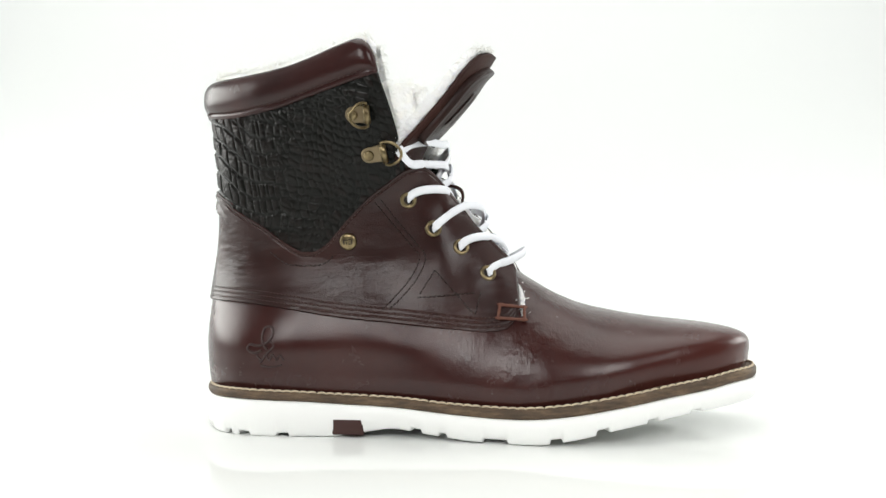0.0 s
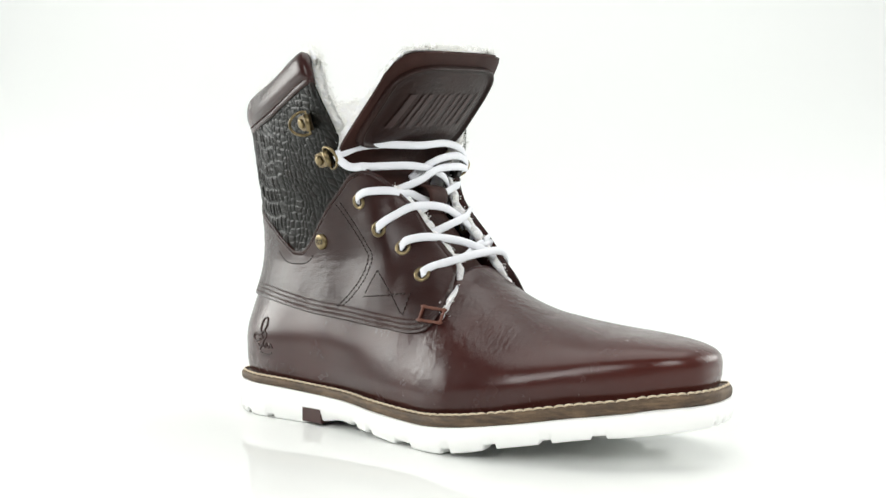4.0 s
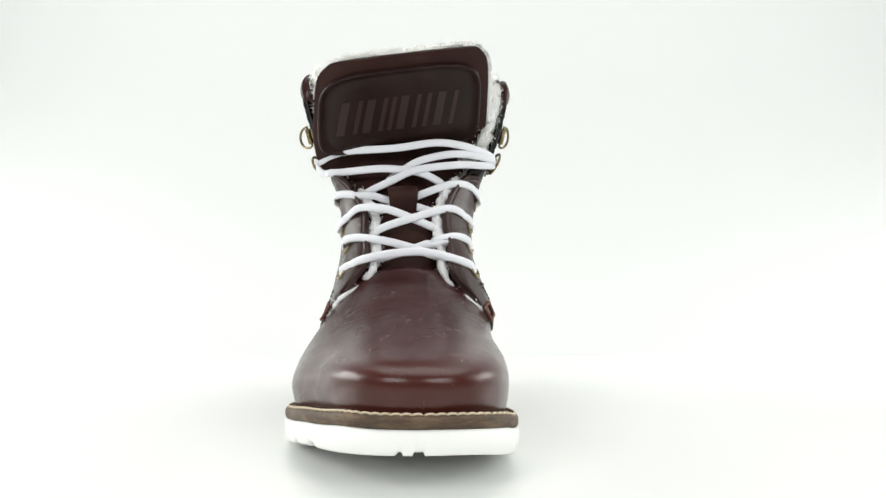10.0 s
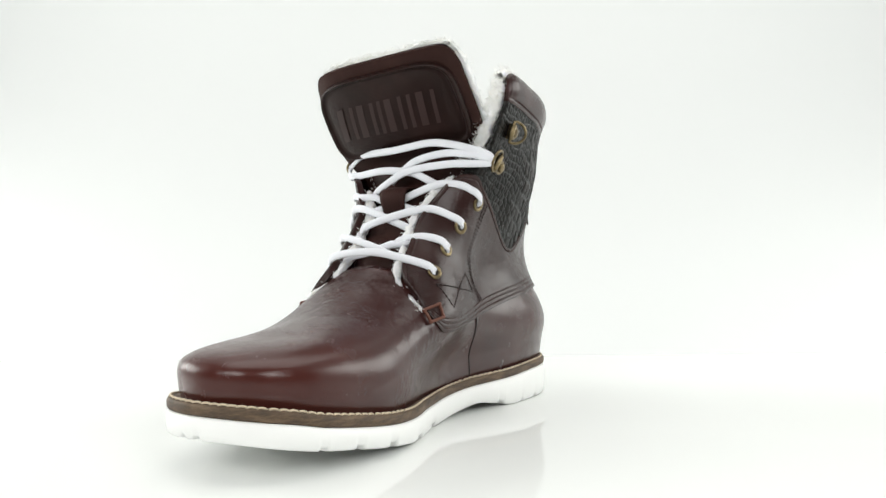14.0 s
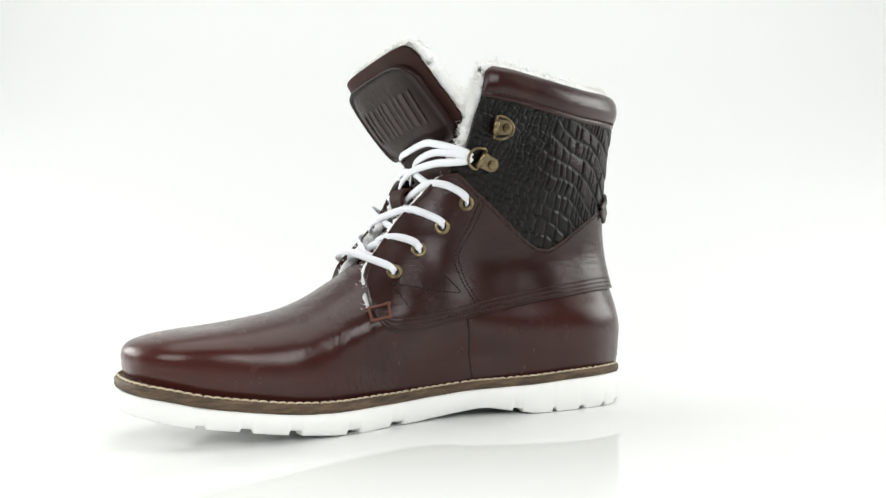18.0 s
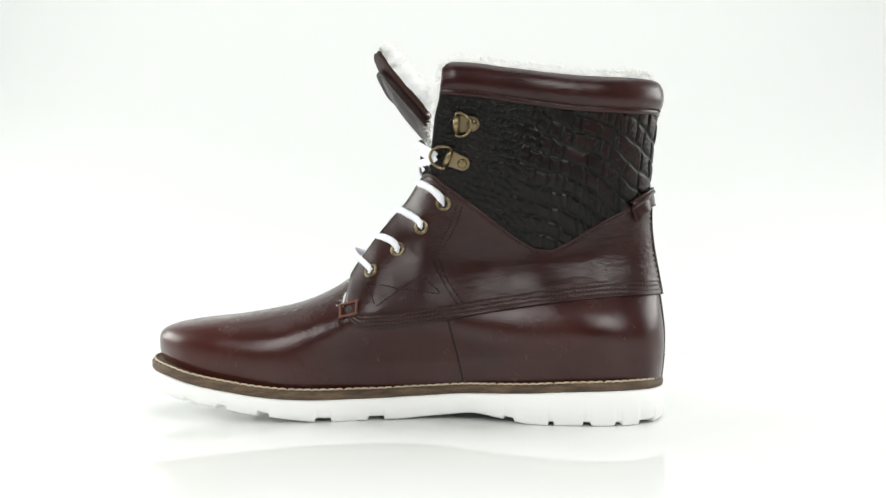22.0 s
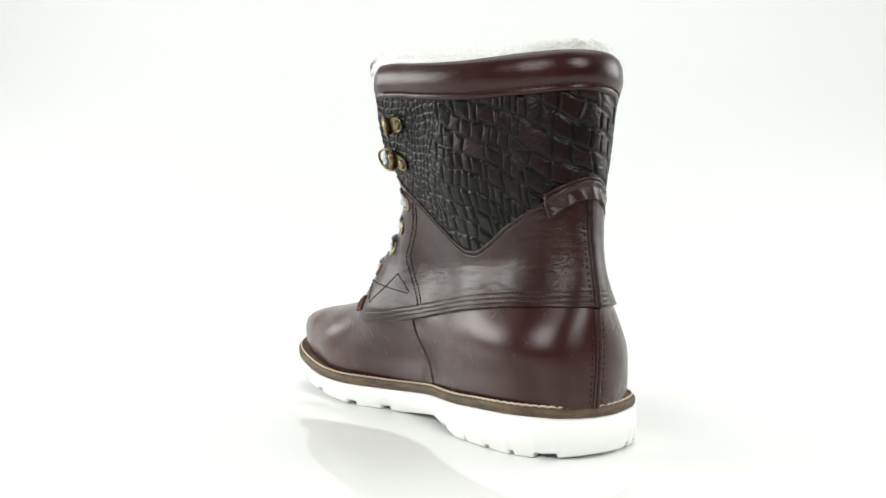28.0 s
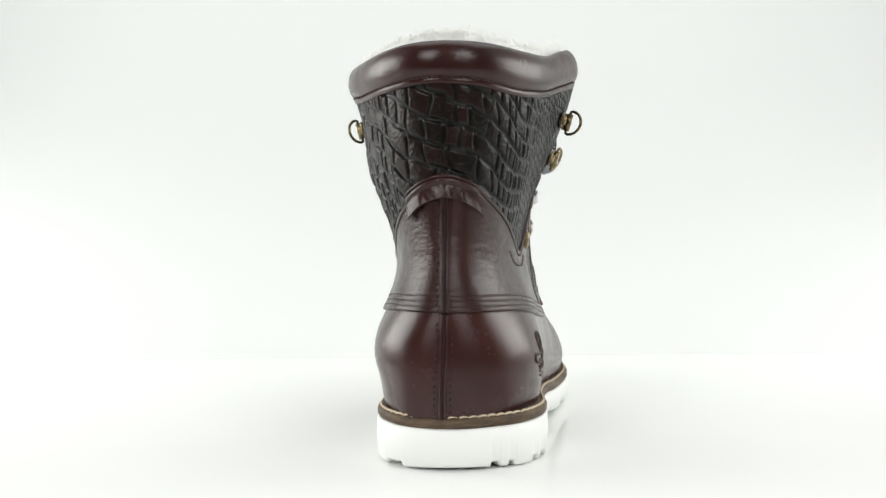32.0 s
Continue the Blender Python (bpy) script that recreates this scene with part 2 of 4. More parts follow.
SLOPE = pchip([(-0.02, 2.2), (0.0, 1.85), (0.015, 1.65), (0.035, 1.7), (0.06, 1.8)])
SQUARE = pchip([(-0.02, 2.2), (0.0, 2.2), (0.035, 2.2), (0.05, 2.3), (0.075, 2.4), (0.1, 2.45), (0.14, 2.6), (0.17, 2.7)])
WELT_TOP = mm([(-133, 22.6), (-115, 23.2), (-80, 22.5), (-50, 21), (-20, 20), (9, 17.9), (38, 16.9), (66, 18), (95, 20.8), (124, 25), (145, 28), (160, 30.8), (178, 33)])
TWIST = mm([(45, 0), (100, 2.0), (130, 2.5), (165, 2.0), (178, 1.0)])
WELT_THICK = mm([(-133, 4.9), (-60, 4.9), (0, 5.2), (60, 5.6), (178, 5.8)])


def welt_top(x, y):
    return WELT_TOP(x) + TWIST(x) * np.clip((CENTRE(x) - y) / 0.05, -1.2, 1.2)


_in = LOOP - OUTWARD * 0.0022
_r, _i = _in[_in[:, 1] < CENTRE(_in[:, 0])], _in[_in[:, 1] >= CENTRE(_in[:, 0])]
_r, _i = _r[np.argsort(_r[:, 0])], _i[np.argsort(_i[:, 0])]


def foot_half(x, side):
    """Half the width of the foot at the welt, from its centre line."""
    q = np.maximum(x, -0.085)
    e = _r if side < 0 else _i
    h = np.abs(np.interp(q, e[:, 0], e[:, 1]) - CENTRE(q))
    return np.where(x > e[-1, 0], h * np.clip((0.1745 - x) / (0.1745 - e[-1, 0]), 0, 1), h)


def centre(x, z):
    """The middle of the upper leans inwards as it rises."""
    return CENTRE(x) + (HIGH_CENTRE(x) - CENTRE(x)) * smooth01((z - WELT_TOP(x) - 0.006) / 0.042)


def low_part(z):
    """1 over the instep, 0 up the shaft, whose inner front edge runs straight on."""
    return 1 - smooth01((z - 0.128) / 0.026)


def raw_half(x, z, side):
    foot = foot_half(x, side)
    shaft = SHAFT_HALF(z) * (1 + FLARE[side](z) * np.clip((x + 0.115) / 0.095, 0, 1) ** 1.4)
    instep = INSTEP_HALF(x) * (1 - smooth01((x - 0.045) / 0.035)) + foot * smooth01((x - 0.045) / 0.035)
    k = smooth01((x + 0.018) / 0.034)
    if side > 0:
        k = k * low_part(z)
    high = shaft * (1 - k) + instep * k
    b = 1 - smooth01((z - 0.028) / 0.036)
    # the inner side of the shaft bulges over the ankle
    bulge = 0.0042 * np.exp(-((z - 0.136) / 0.022) ** 2 - ((x + 0.065) / 0.035) ** 2) + 0.0035 * smooth01((z - 0.165) / 0.02) * np.exp(-((x + 0.075) / 0.035) ** 2) if side > 0 else 0.0
    return high * (1 - b) + foot * b + bulge


def full_half(x, z, side):
    """Half the width of the upper, evened out along the foot as stretched leather is."""
    w = [(d / 1000, math.exp(-0.5 * (d / 10) ** 2)) for d in range(-20, 21, 5)]
    return sum(k * raw_half(x + d, z, side) for d, k in w) / sum(k for d, k in w)


def heel_round(x, z):
    d, m = HEEL_DEPTH(z), HEEL_POWER(z)
    q = np.clip((d - (x - HEEL_BACK(z))) / d, 0, 1)
    return (1 - q ** m) ** (1 / m)


def tuck(x, z):
    """The upper draws in where it meets the welt."""
    zw = WELT_TOP(x)
    return 1 - 0.05 * np.clip((zw + 0.012 - z) / 0.012, 0, 1.5) ** 2


def side_y(x, z, side):
    x, z = np.asarray(x, float), np.asarray(z, float)
    zm = WELT_TOP(x) + 0.010
    n = SLOPE(x)
    q = np.clip((z - zm) / (OVER[side](x) - zm), 0, 1)
    top = (1 - q ** n) ** 0.5
    if side > 0:
        top = 1 - (1 - top) * np.where(x < 0.0, low_part(z), 1.0)
    return centre(x, z) + side * full_half(x, z, side) * top * heel_round(x, z) * tuck(x, z)


def on_side(x, z, side, off=0.0):
    """A place on the upper's surface and its outward normal."""
    e = 0.0008
    y = side_y(x, z, side)
    dx = (side_y(x + e, z, side) - side_y(x - e, z, side)) / (2 * e)
    dz = (side_y(x, z + e, side) - side_y(x, z - e, side)) / (2 * e)
    n = np.stack([-dx, np.ones_like(dx), -dz], -1) * side
    n /= np.linalg.norm(n, axis=-1, keepdims=True)
    return np.stack([np.asarray(x, float), y, np.asarray(z, float)], -1) + n * off, n


def grid_normals(g):
    a, b = np.gradient(g, axis=0), np.gradient(g, axis=1)
    n = np.cross(a, b)
    n /= np.maximum(np.linalg.norm(n, axis=-1, keepdims=True), 1e-12)
    out = g - np.stack([np.full(g.shape[:2], -0.05), CENTRE(g[..., 0]), g[..., 2]], -1)
    flip = np.sum(n * out) < 0
    return -n if flip else n


def shell(name, g, thick, mat, parent, label="", skirt=0.002, relief=None):
    """A sheet of leather laid on the grid g of places, with its edges turned down."""
    n = grid_normals(g)
    off = np.full(g.shape[:2], thick)
    if relief is not None:
        off = off + relief
    off[0], off[-1], off[:, 0], off[:, -1] = thick * 0.8, thick * 0.8, thick * 0.8, thick * 0.8
    pad = ((1, 1), (1, 1), (0, 0))
    g, n = np.pad(g, pad, mode="edge"), np.pad(n, pad, mode="edge")
    off = np.pad(off, 1, constant_values=-skirt)
    v = g + n * off[..., None]
    a, b = v.shape[:2]
    f = grid_faces(a, b)
    e1, e2 = v[a // 2, b // 2] - v[a // 2 - 1, b // 2], v[a // 2, b // 2] - v[a // 2, b // 2 - 1]
    if np.dot(np.cross(e1, e2), n[a // 2, b // 2]) < 0:
        f = [q[::-1] for q in f]
    return link_mesh(name, v.reshape(-1, 3), f, mat, parent, label)


def tube(name, path, radius, mat, parent, label="", sides=8, flat=1.0, closed=False, up=None):
    """A round or flattened cord along a path."""
    v, f = tube_data(path, radius, sides, flat, closed, up)
    return link_mesh(name, v, f, mat, parent, label)


def tube_data(path, radius, sides=8, flat=1.0, closed=False, up=None):
    p = np.array(path, float)
    t = np.roll(p, -1, 0) - np.roll(p, 1, 0) if closed else np.gradient(p, axis=0)
    t /= np.maximum(np.linalg.norm(t, axis=1, keepdims=True), 1e-12)
    u = np.tile(np.array([0.0, 0.0, 1.0] if up is None else up, float), (len(p), 1)) if np.ndim(up) < 2 else np.array(up, float)
    a = np.cross(t, u)
    a /= np.maximum(np.linalg.norm(a, axis=1, keepdims=True), 1e-9)
    b = np.cross(a, t)
    w = np.linspace(0, 2 * np.pi, sides, endpoint=False)
    r = np.broadcast_to(np.asarray(radius, float), (len(p),))
    v = p[:, None] + r[:, None, None] * (a[:, None] * np.cos(w)[None, :, None] * flat + b[:, None] * np.sin(w)[None, :, None])
    f = grid_faces(len(p), sides, closed, True)
    if not closed:
        f.append(tuple(range(sides)))
        f.append(tuple(range((len(p) - 1) * sides, len(p) * sides))[::-1])
    return v.reshape(-1, 3), f


def joined(name, pieces, mat, parent, label="", smooth=True):
    verts, faces, base = [], [], 0
    for v, f in pieces:
        verts.extend(tuple(q) for q in v)
        faces.extend(tuple(i + base for i in q) for q in f)
        base += len(v)
    return link_mesh(name, verts, faces, mat, parent, label, smooth)


# ---- the place ----
def sheet(name, x0, x1, y0, y1, z, mat, thick):
    bm = bmesh.new()
    bmesh.ops.create_cube(bm, size=1)
    for v in bm.verts:
        v.co = ((x0 + x1) / 2 + v.co.x * (x1 - x0), (y0 + y1) / 2 + v.co.y * (y1 - y0), z + (v.co.z - 0.5) * thick)
    me = bpy.data.meshes.new(name)
    bm.to_mesh(me)
    bm.free()
    me.materials.append(mat)
    return new(name, me)


floor = tagged(sheet("floor", -1.3, 1.3, -0.5, 0.62, 0.0, FLOOR, 0.02), "glossy white acrylic table top", "table", kind="structure")


def build_backdrop():
    """A white sheet with added glow that curves up behind and beside the table."""
    path = [(-1.75, y, 0.45) for y in np.linspace(-0.4, 0.1, 6)]
    path += [(-1.75 + 1.05 * (1 - math.cos(a)), 0.1 + 1.07 * math.sin(a), 0.45 + 0.46 * math.sin(a) ** 2) for a in np.linspace(0.12, math.pi / 2, 12)]
    path += [(x, 1.17, 0.91) for x in np.linspace(-0.6, 0, 4)]
    path += [(-x, y, w) for x, y, w in path[:-1][::-1]]
    p = np.array(path)
    t = np.gradient(p[:, :2], axis=0)
    t /= np.linalg.norm(t, axis=1, keepdims=True)
    inward = np.stack([t[:, 1], -t[:, 0]], 1)
    rows = []
    for k in np.linspace(0, 1, 14):
        a = k * math.pi / 2
        q = p[:, :2] + inward * (p[:, 2] * (1 - math.sin(a)))[:, None]
        rows.append(np.c_[q, np.full(len(p), 0.55 * (1 - math.cos(a)) - 0.0006)])
    rows.append(np.c_[p[:, :2], np.full(len(p), 1.3)])
    rows.append(np.c_[p[:, :2], np.full(len(p), 2.0)])
    v = np.array(rows)
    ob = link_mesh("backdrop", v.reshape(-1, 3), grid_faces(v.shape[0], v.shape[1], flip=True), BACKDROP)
    return tagged(ob, "plain white studio backdrop with added glow, curving up round the table", "backdrop", kind="structure")


build_backdrop()
for _nm, _a in (("ground", (-3.2, 3.2, -3.2, 3.0, -0.75)), ("ceiling", (-3.2, 3.2, -3.2, 3.0, 2.75))):
    tagged(sheet(_nm, *_a, ROOM, 0.1), "dark grey painted studio surface", "studio", kind="structure")
for _nm, _a in (("wall_south", (-3.2, 3.2, -3.3, -3.2)), ("wall_north", (-3.2, 3.2, 3.0, 3.1)), ("wall_west", (-3.3, -3.2, -3.2, 3.0)), ("wall_east", (3.2, 3.3, -3.2, 3.0))):
    tagged(sheet(_nm, *_a, 2.75, ROOM, 3.5), "dark grey painted studio wall", "wall", kind="structure")

# ---- the boot ----
boot = tagged(new("boot"), "dark brown leather winter boot with white sole and fleece lining", "boot")
boot.empty_display_size = 0.05


def build_sole():
    """White rubber outsole with treads cut into its edge, the welt on it and the welt's stitches."""
    n = len(LOOP)
    x, y = LOOP[:, 0], LOOP[:, 1]
    top = welt_top(x, y)
    deep = WELT_THICK(x)
    low = top - deep
    base = mm([(-133, 0), (-120, -1.3), (-100, -1.5), (-58, -1.5), (-36, 1.6), (-22, 3.6), (-6, 1.8), (8, 0.2), (22, -1.0), (50, -1.4), (70, 0.2), (90, 3.4), (110, 6.4), (130, 9.6), (150, 12), (178, 16.5)])(x)
    base = base + TWIST(x) * np.clip((CENTRE(x) - y) / 0.05, -1.2, 1.2)
    cut = np.zeros(n)
    outer = y < CENTRE(x)
    for c, w, d, o in ((-113, 4, 2.2, True), (-104, 7, 2.2, True), (-82, 7, 1.8, True), (-10, 6, 2.0, True), (4, 4, 2.0, True), (31, 12, 2.0, True), (62, 6, 2.2, True), (86, 7, 2.4, True),
                       (112, 6, 1.8, True), (136, 6, 1.6, True), (-120, 5, 2.0, False), (-104, 4, 2.0, False), (-86, 5, 2.0, False), (-66, 3, 2.2, False), (-42, 6, 1.8, False),
                       (34, 9, 2.2, False), (64, 9, 2.2, False), (98, 7, 2.4, False), (124, 6, 2.0, False), (146, 5, 1.6, False)):
        cut = np.where((np.abs(x * 1000 - c) < w / 2) & (outer == o), np.maximum(cut, d / 1000), cut)
    for yc, w in ((-28, 4), (19, 8), (-36, 3)):
        cut = np.where((np.abs(y * 1000 - yc) < w / 2) & (x < -0.11), 0.0022, cut)
        cut = np.where((np.abs(y * 1000 - yc - 2) < w / 2) & (x > 0.155), 0.0016, cut)
    bot = base + cut
    rows = []
    for inset, z in ((0.004, low + 0.0002), (0.0006, low - 0.0001), (-0.0002, low - 0.0012), (-0.0004, low * 0.5 + bot * 0.5), (0.0002, bot + 0.0014), (0.0014, bot + 0.0002), (0.0035, bot), (0.011, base + cut), (0.0125, base + 0.0026), (0.028, base + 0.003)):
        rows.append(np.c_[LOOP - OUTWARD * inset, np.broadcast_to(z, (n,))])
    mid = np.c_[x * 0.92 + 0.002, CENTRE(x), base + 0.003]
    rows.append(mid)
    v = np.array(rows).transpose(1, 0, 2)
    link_mesh("outsole", v.reshape(-1, 3), grid_faces(v.shape[0], v.shape[1], True), SOLE, boot, "thick white rubber outsole with cut treads")
    # welt
    rows = []
    for inset, z in ((0.010, top - 0.0002), (0.0016, top), (0.0006, top - 0.0005), (0.0, top - 0.0016), (0.0001, top - deep + 0.0013), (0.0006, low + 0.0004), (0.0016, low), (0.010, low)):
        rows.append(np.c_[LOOP - OUTWARD * inset, z])
    v = np.array(rows).transpose(1, 0, 2)
    welt = link_mesh("welt", v.reshape(-1, 3), grid_faces(v.shape[0], v.shape[1], True), WELT, boot, "brown leather welt strip with a worn edge")
    # stitches along the welt, one mesh for all
    sv, sf = tube_data([(-0.0022, 0, -0.0004), (-0.0015, 0, 0.0002), (0, 0, 0.0004), (0.0015, 0, 0.0002), (0.0022, 0, -0.0004)], 0.00055, 6)
    me = bpy.data.meshes.new("stitch")
    me.from_pydata([tuple(q) for q in sv], [], sf)
    me.materials.append(CREAM)
    me.shade_smooth()
    count = int(PERIMETER / 0.0047)
    for k in range(count):
        i = int(k * n / count)
        p = LOOP[i] - OUTWARD[i] * 0.0019
        j = (i + 3) % n
        a = math.atan2(LOOP[j][1] - LOOP[i - 3][1], LOOP[j][0] - LOOP[i - 3][0])
        rise = math.atan2(top[j] - top[i - 3], float(np.linalg.norm(LOOP[j] - LOOP[i - 3])))
        st = new("stitch", me)
        st.parent = welt
        st.matrix_basis = Matrix.Translation((p[0], p[1], top[i] + 0.0002)) @ Euler((0, -rise, a + 0.10), "XYZ").to_matrix().to_4x4()
    # brown insert at the waist of the outer side
    bm = bmesh.new()
    bmesh.ops.create_cube(bm, size=1)
    for q in bm.verts:
        xx = -0.046 + q.co.x * 0.0172
        yy = float(np.interp(xx, _r[:, 0], _r[:, 1])) - 0.0023 - 0.0004
        q.co = (xx - (0.0012 if q.co.z > 0 and q.co.x > 0 else 0), yy + (0.0 if q.co.y < 0 else 0.012), 0.0043 + q.co.z * 0.0086)
    bmesh.ops.bevel(bm, geom=list(bm.edges), offset=0.0005, segments=2, affect="EDGES")
    part("waist_insert", bm, INSERT, boot, "dark brown rubber block set into the white sole", False)


build_sole()


TOE_X = 0.085
TOE_TOP = mm([(85, float(RIDGE(TOE_X)) * 1000), (105, 61.2), (121, 59.2), (140, 58.4), (178, 57.6)])


def lean_of(x, y, z, zw):
    """The rise of the outer side by the welt's twist; higher up the inner side is the higher one."""
    return TWIST(x) * np.clip((CENTRE(x) - y) / 0.05, -1.2, 1.2) * (1 - 2.2 * smooth01((z - zw - 0.006) / 0.034))


def build_vamp():
    """The lower upper: sides and heel in two sheets that meet in a ridge, and a domed toe."""
    nu, nb, nf = 150, 6, 56
    f = 1 - np.cos(np.linspace(0, math.pi / 2, nu))
    rise = np.linspace(0, 1, nf + 1) ** 1.7
    cols = {-1: [], 1: []}
    cut = mm([(-135, 74), (-70, 72), (0, 62), (34, 60), (39, 72), (44, 120)])
    xm = HEEL_BACK(0.04) + (TOE_X - HEEL_BACK(0.04)) * f
    zw = WELT_TOP(xm)
    zm = zw + 0.010
    zr = RIDGE(xm)
    n = SQUARE(xm)
    qmax = np.clip((cut(xm) - zm) / (zr - zm), 0, 1)
    pmax = np.arcsin(qmax ** (n / 2))
    pmax = np.where(xm > 0.0425, np.pi / 2, pmax)
    span = pmax + (np.pi / 2 - pmax) * smooth01((xm + 0.09) / 0.125)
    for side in (-1, 1):
        for k in range(nb):
            cols[side].append((zw - 0.004 + (zm - zw + 0.004) * k / nb, np.ones(nu)))
        for k in rise:
            p = np.minimum(span * k, pmax)
            cols[side].append((zm + (zr - zm) * np.sin(p) ** (2 / n), np.maximum(np.cos(p), 0)))
    rows = []
    for side in (-1, 1):
        seq = cols[side] if side < 0 else cols[side][::-1]
        for z, top in seq:
            xb = HEEL_BACK(z)
            x = xb + (TOE_X - xb) * f
            y = centre(x, z) + side * full_half(x, z, side) * top * heel_round(x, z) * tuck(x, z)
            rows.append(np.stack([x, y, z + lean_of(x, y, z, WELT_TOP(x))], -1))
    v = np.array(rows)
    half = v.shape[0] // 2
    meet = xm > 0.0425
    v[half - 1][meet] = v[half][meet] = (v[half - 1][meet] + v[half][meet]) / 2
    bm = bmesh.new()
    bv = [[bm.verts.new(q) for q in r] for r in v]
    for a in range(len(bv) - 1):
        for b in range(nu - 1):
            if a == half - 1 and meet[b]:
                continue
            bm.faces.new((bv[a][b], bv[a + 1][b], bv[a + 1][b + 1], bv[a][b + 1]))
    # the toe: rings of growing height round a point on the ridge
    edge = LOOP - OUTWARD * 0.0022
    rel = edge - np.array([TOE_X, float(CENTRE(TOE_X))])
    rel = rel[rel[:, 0] > -0.02]
    ang, rad = np.arctan2(rel[:, 1], rel[:, 0]), np.linalg.norm(rel, axis=1)
    order = np.argsort(ang)
    phi = np.linspace(-math.pi / 2, math.pi / 2, 121)
    reach = np.interp(phi, ang[order], rad[order])
    # the upper is rounder than the welt at the toe's corners
    reach = reach * (1 - np.where(phi < 0, 0.07, 0.05) * np.sin(2 * phi) ** 2)
    w = np.hanning(25)
    reach = np.convolve(np.pad(reach, 12, mode="reflect", reflect_type="odd"), w / w.sum(), "valid")
    fore = np.cos(phi) ** 2
    zw = WELT_TOP(TOE_X + reach * np.cos(phi))
    zm = zw + 0.010 - 0.0025 * fore
    n = float(SQUARE(TOE_X)) + 2.3 * fore
    levels = [(zw - 0.004 + (zm - zw + 0.004) * k / nb, 1.0, None) for k in range(nb)] + [(None, math.cos(k * math.pi / 2), k * math.pi / 2) for k in rise]
    ring = []
    for z, rho, p in levels:
        x = TOE_X + reach * rho * np.cos(phi)
        if z is None:
            z = zm + (TOE_TOP(x) - zm) * math.sin(p) ** (2 / n)
        k = rho * (1 - 0.05 * (1 - 0.5 * fore) * np.clip((zw + 0.012 - z) / 0.012, 0, 1.5) ** 2)
        x = TOE_X + reach * k * np.cos(phi)
        y = CENTRE(TOE_X) + reach * k * np.sin(phi)
        y = y + (HIGH_CENTRE(x) - CENTRE(x)) * smooth01((z - WELT_TOP(x) - 0.006) / 0.042)
        q = np.stack([x, y, z + lean_of(x, y, z, zw)], -1)
        # the toe starts from the sheets' ends
        a = len(ring)
        for end, to, near in ((q[0], v[a][-1], -phi), (q[-1], v[len(v) - 1 - a][-1], phi)):
            q = q + (to - end) * smooth01((near - 0.75) / (math.pi / 2 - 0.75))[:, None]
        ring.append([bm.verts.new(p3) for p3 in q])
    for a in range(len(ring) - 1):
        for b in range(len(phi) - 1):
            bm.faces.new((ring[a][b], ring[a][b + 1], ring[a + 1][b + 1], ring[a + 1][b]))
    bmesh.ops.remove_doubles(bm, verts=bm.verts, dist=2e-4)
    soft = [q for q in bm.verts if q.co.x > 0.06 and q.co.z > float(WELT_TOP(q.co.x)) + 0.006]
    join = [q for q in bm.verts if 0.062 < q.co.x < 0.125 and q.co.z > float(WELT_TOP(q.co.x)) + 0.0005]
    for k in range(60):
        bmesh.ops.smooth_vert(bm, verts=soft if k < 14 else join, factor=0.5, use_axis_x=True, use_axis_y=True, use_axis_z=True)
    bmesh.ops.recalc_face_normals(bm, faces=bm.faces)
    part("vamp", bm, LEATHER, boot, "smooth polished brown leather lower upper")


build_vamp()

# the edges of the sheets, in side view, by side
SEAM = {-1: mm([(-130, 70.2), (-103, 69), (-80, 66.4), (-50, 62), (-20, 59.2), (10, 56), (28, 54.6), (38, 56), (43, 61), (45.2, 66)]),
        1: mm([(-133, 70.5), (-109, 70.2), (-71, 67.2), (-38, 62.6), (-6, 57.6), (26, 53.4), (40, 53), (47, 57), (50.6, 64)])}
QUARTER_TOP = {-1: mm([(-128, 131), (-121.7, 128.5), (-111.6, 121.5), (-97, 113.2), (-81, 102.3), (-72, 97.6), (-66, 97.4), (-60, 100.4), (-47, 114), (-35, 126), (-22.8, 135), (-14, 140.6), (-6, 142.6), (-1.8, 140.2),
                       (10.2, 126.2), (22.3, 110.8), (34.5, 98.2), (42, 90), (44.7, 82), (45.4, 74)]),
               1: mm([(-128, 131), (-122, 127.5), (-111, 121), (-91, 110.5), (-75, 101), (-66, 97.6), (-60, 98), (-53, 101.2), (-39.6, 111), (-23, 124), (-8, 135), (-2, 140.5), (2.5, 141.5), (4.8, 139.8), (14, 127.6), (28.4, 111.6), (38.3, 98.7), (47, 86.5), (50, 79), (50.9, 71)])}
FRONT = {-1: 0.0454, 1: 0.0509}
COLLAR_SEAM = {-1: mm([(-130, 174), (-110, 171.5), (-85, 174), (-61, 180), (-40, 185.5), (-26, 189)]), 1: mm([(-132, 174.5), (-110, 173), (-87, 173.3), (-55, 176.5), (-29, 180.5), (-6, 183)])}
COLLAR_TOP = {-1: mm([(-130, 193.5), (-111, 193.5), (-91, 194.5), (-76, 196.5), (-64, 199.6), (-46, 205.2), (-38, 207), (-33, 205.5), (-29.5, 199)]),
              1: mm([(-132, 193.5), (-110, 192.8), (-88, 192.5), (-68, 193.6), (-45, 196.4), (-22, 199.6), (-13.5, 200), (-9, 197.5), (-6.5, 192)])}
SHAFT_FRONT = {-1: mm([(128, -9), (141, -14.2), (158, -17.5), (172, -21.4), (188, -26.8), (207, -31)]), 1: mm([(128, 5), (141.5, 2.2), (158, -1.6), (170, -3.4), (182, -6.5), (200, -8.8)])}


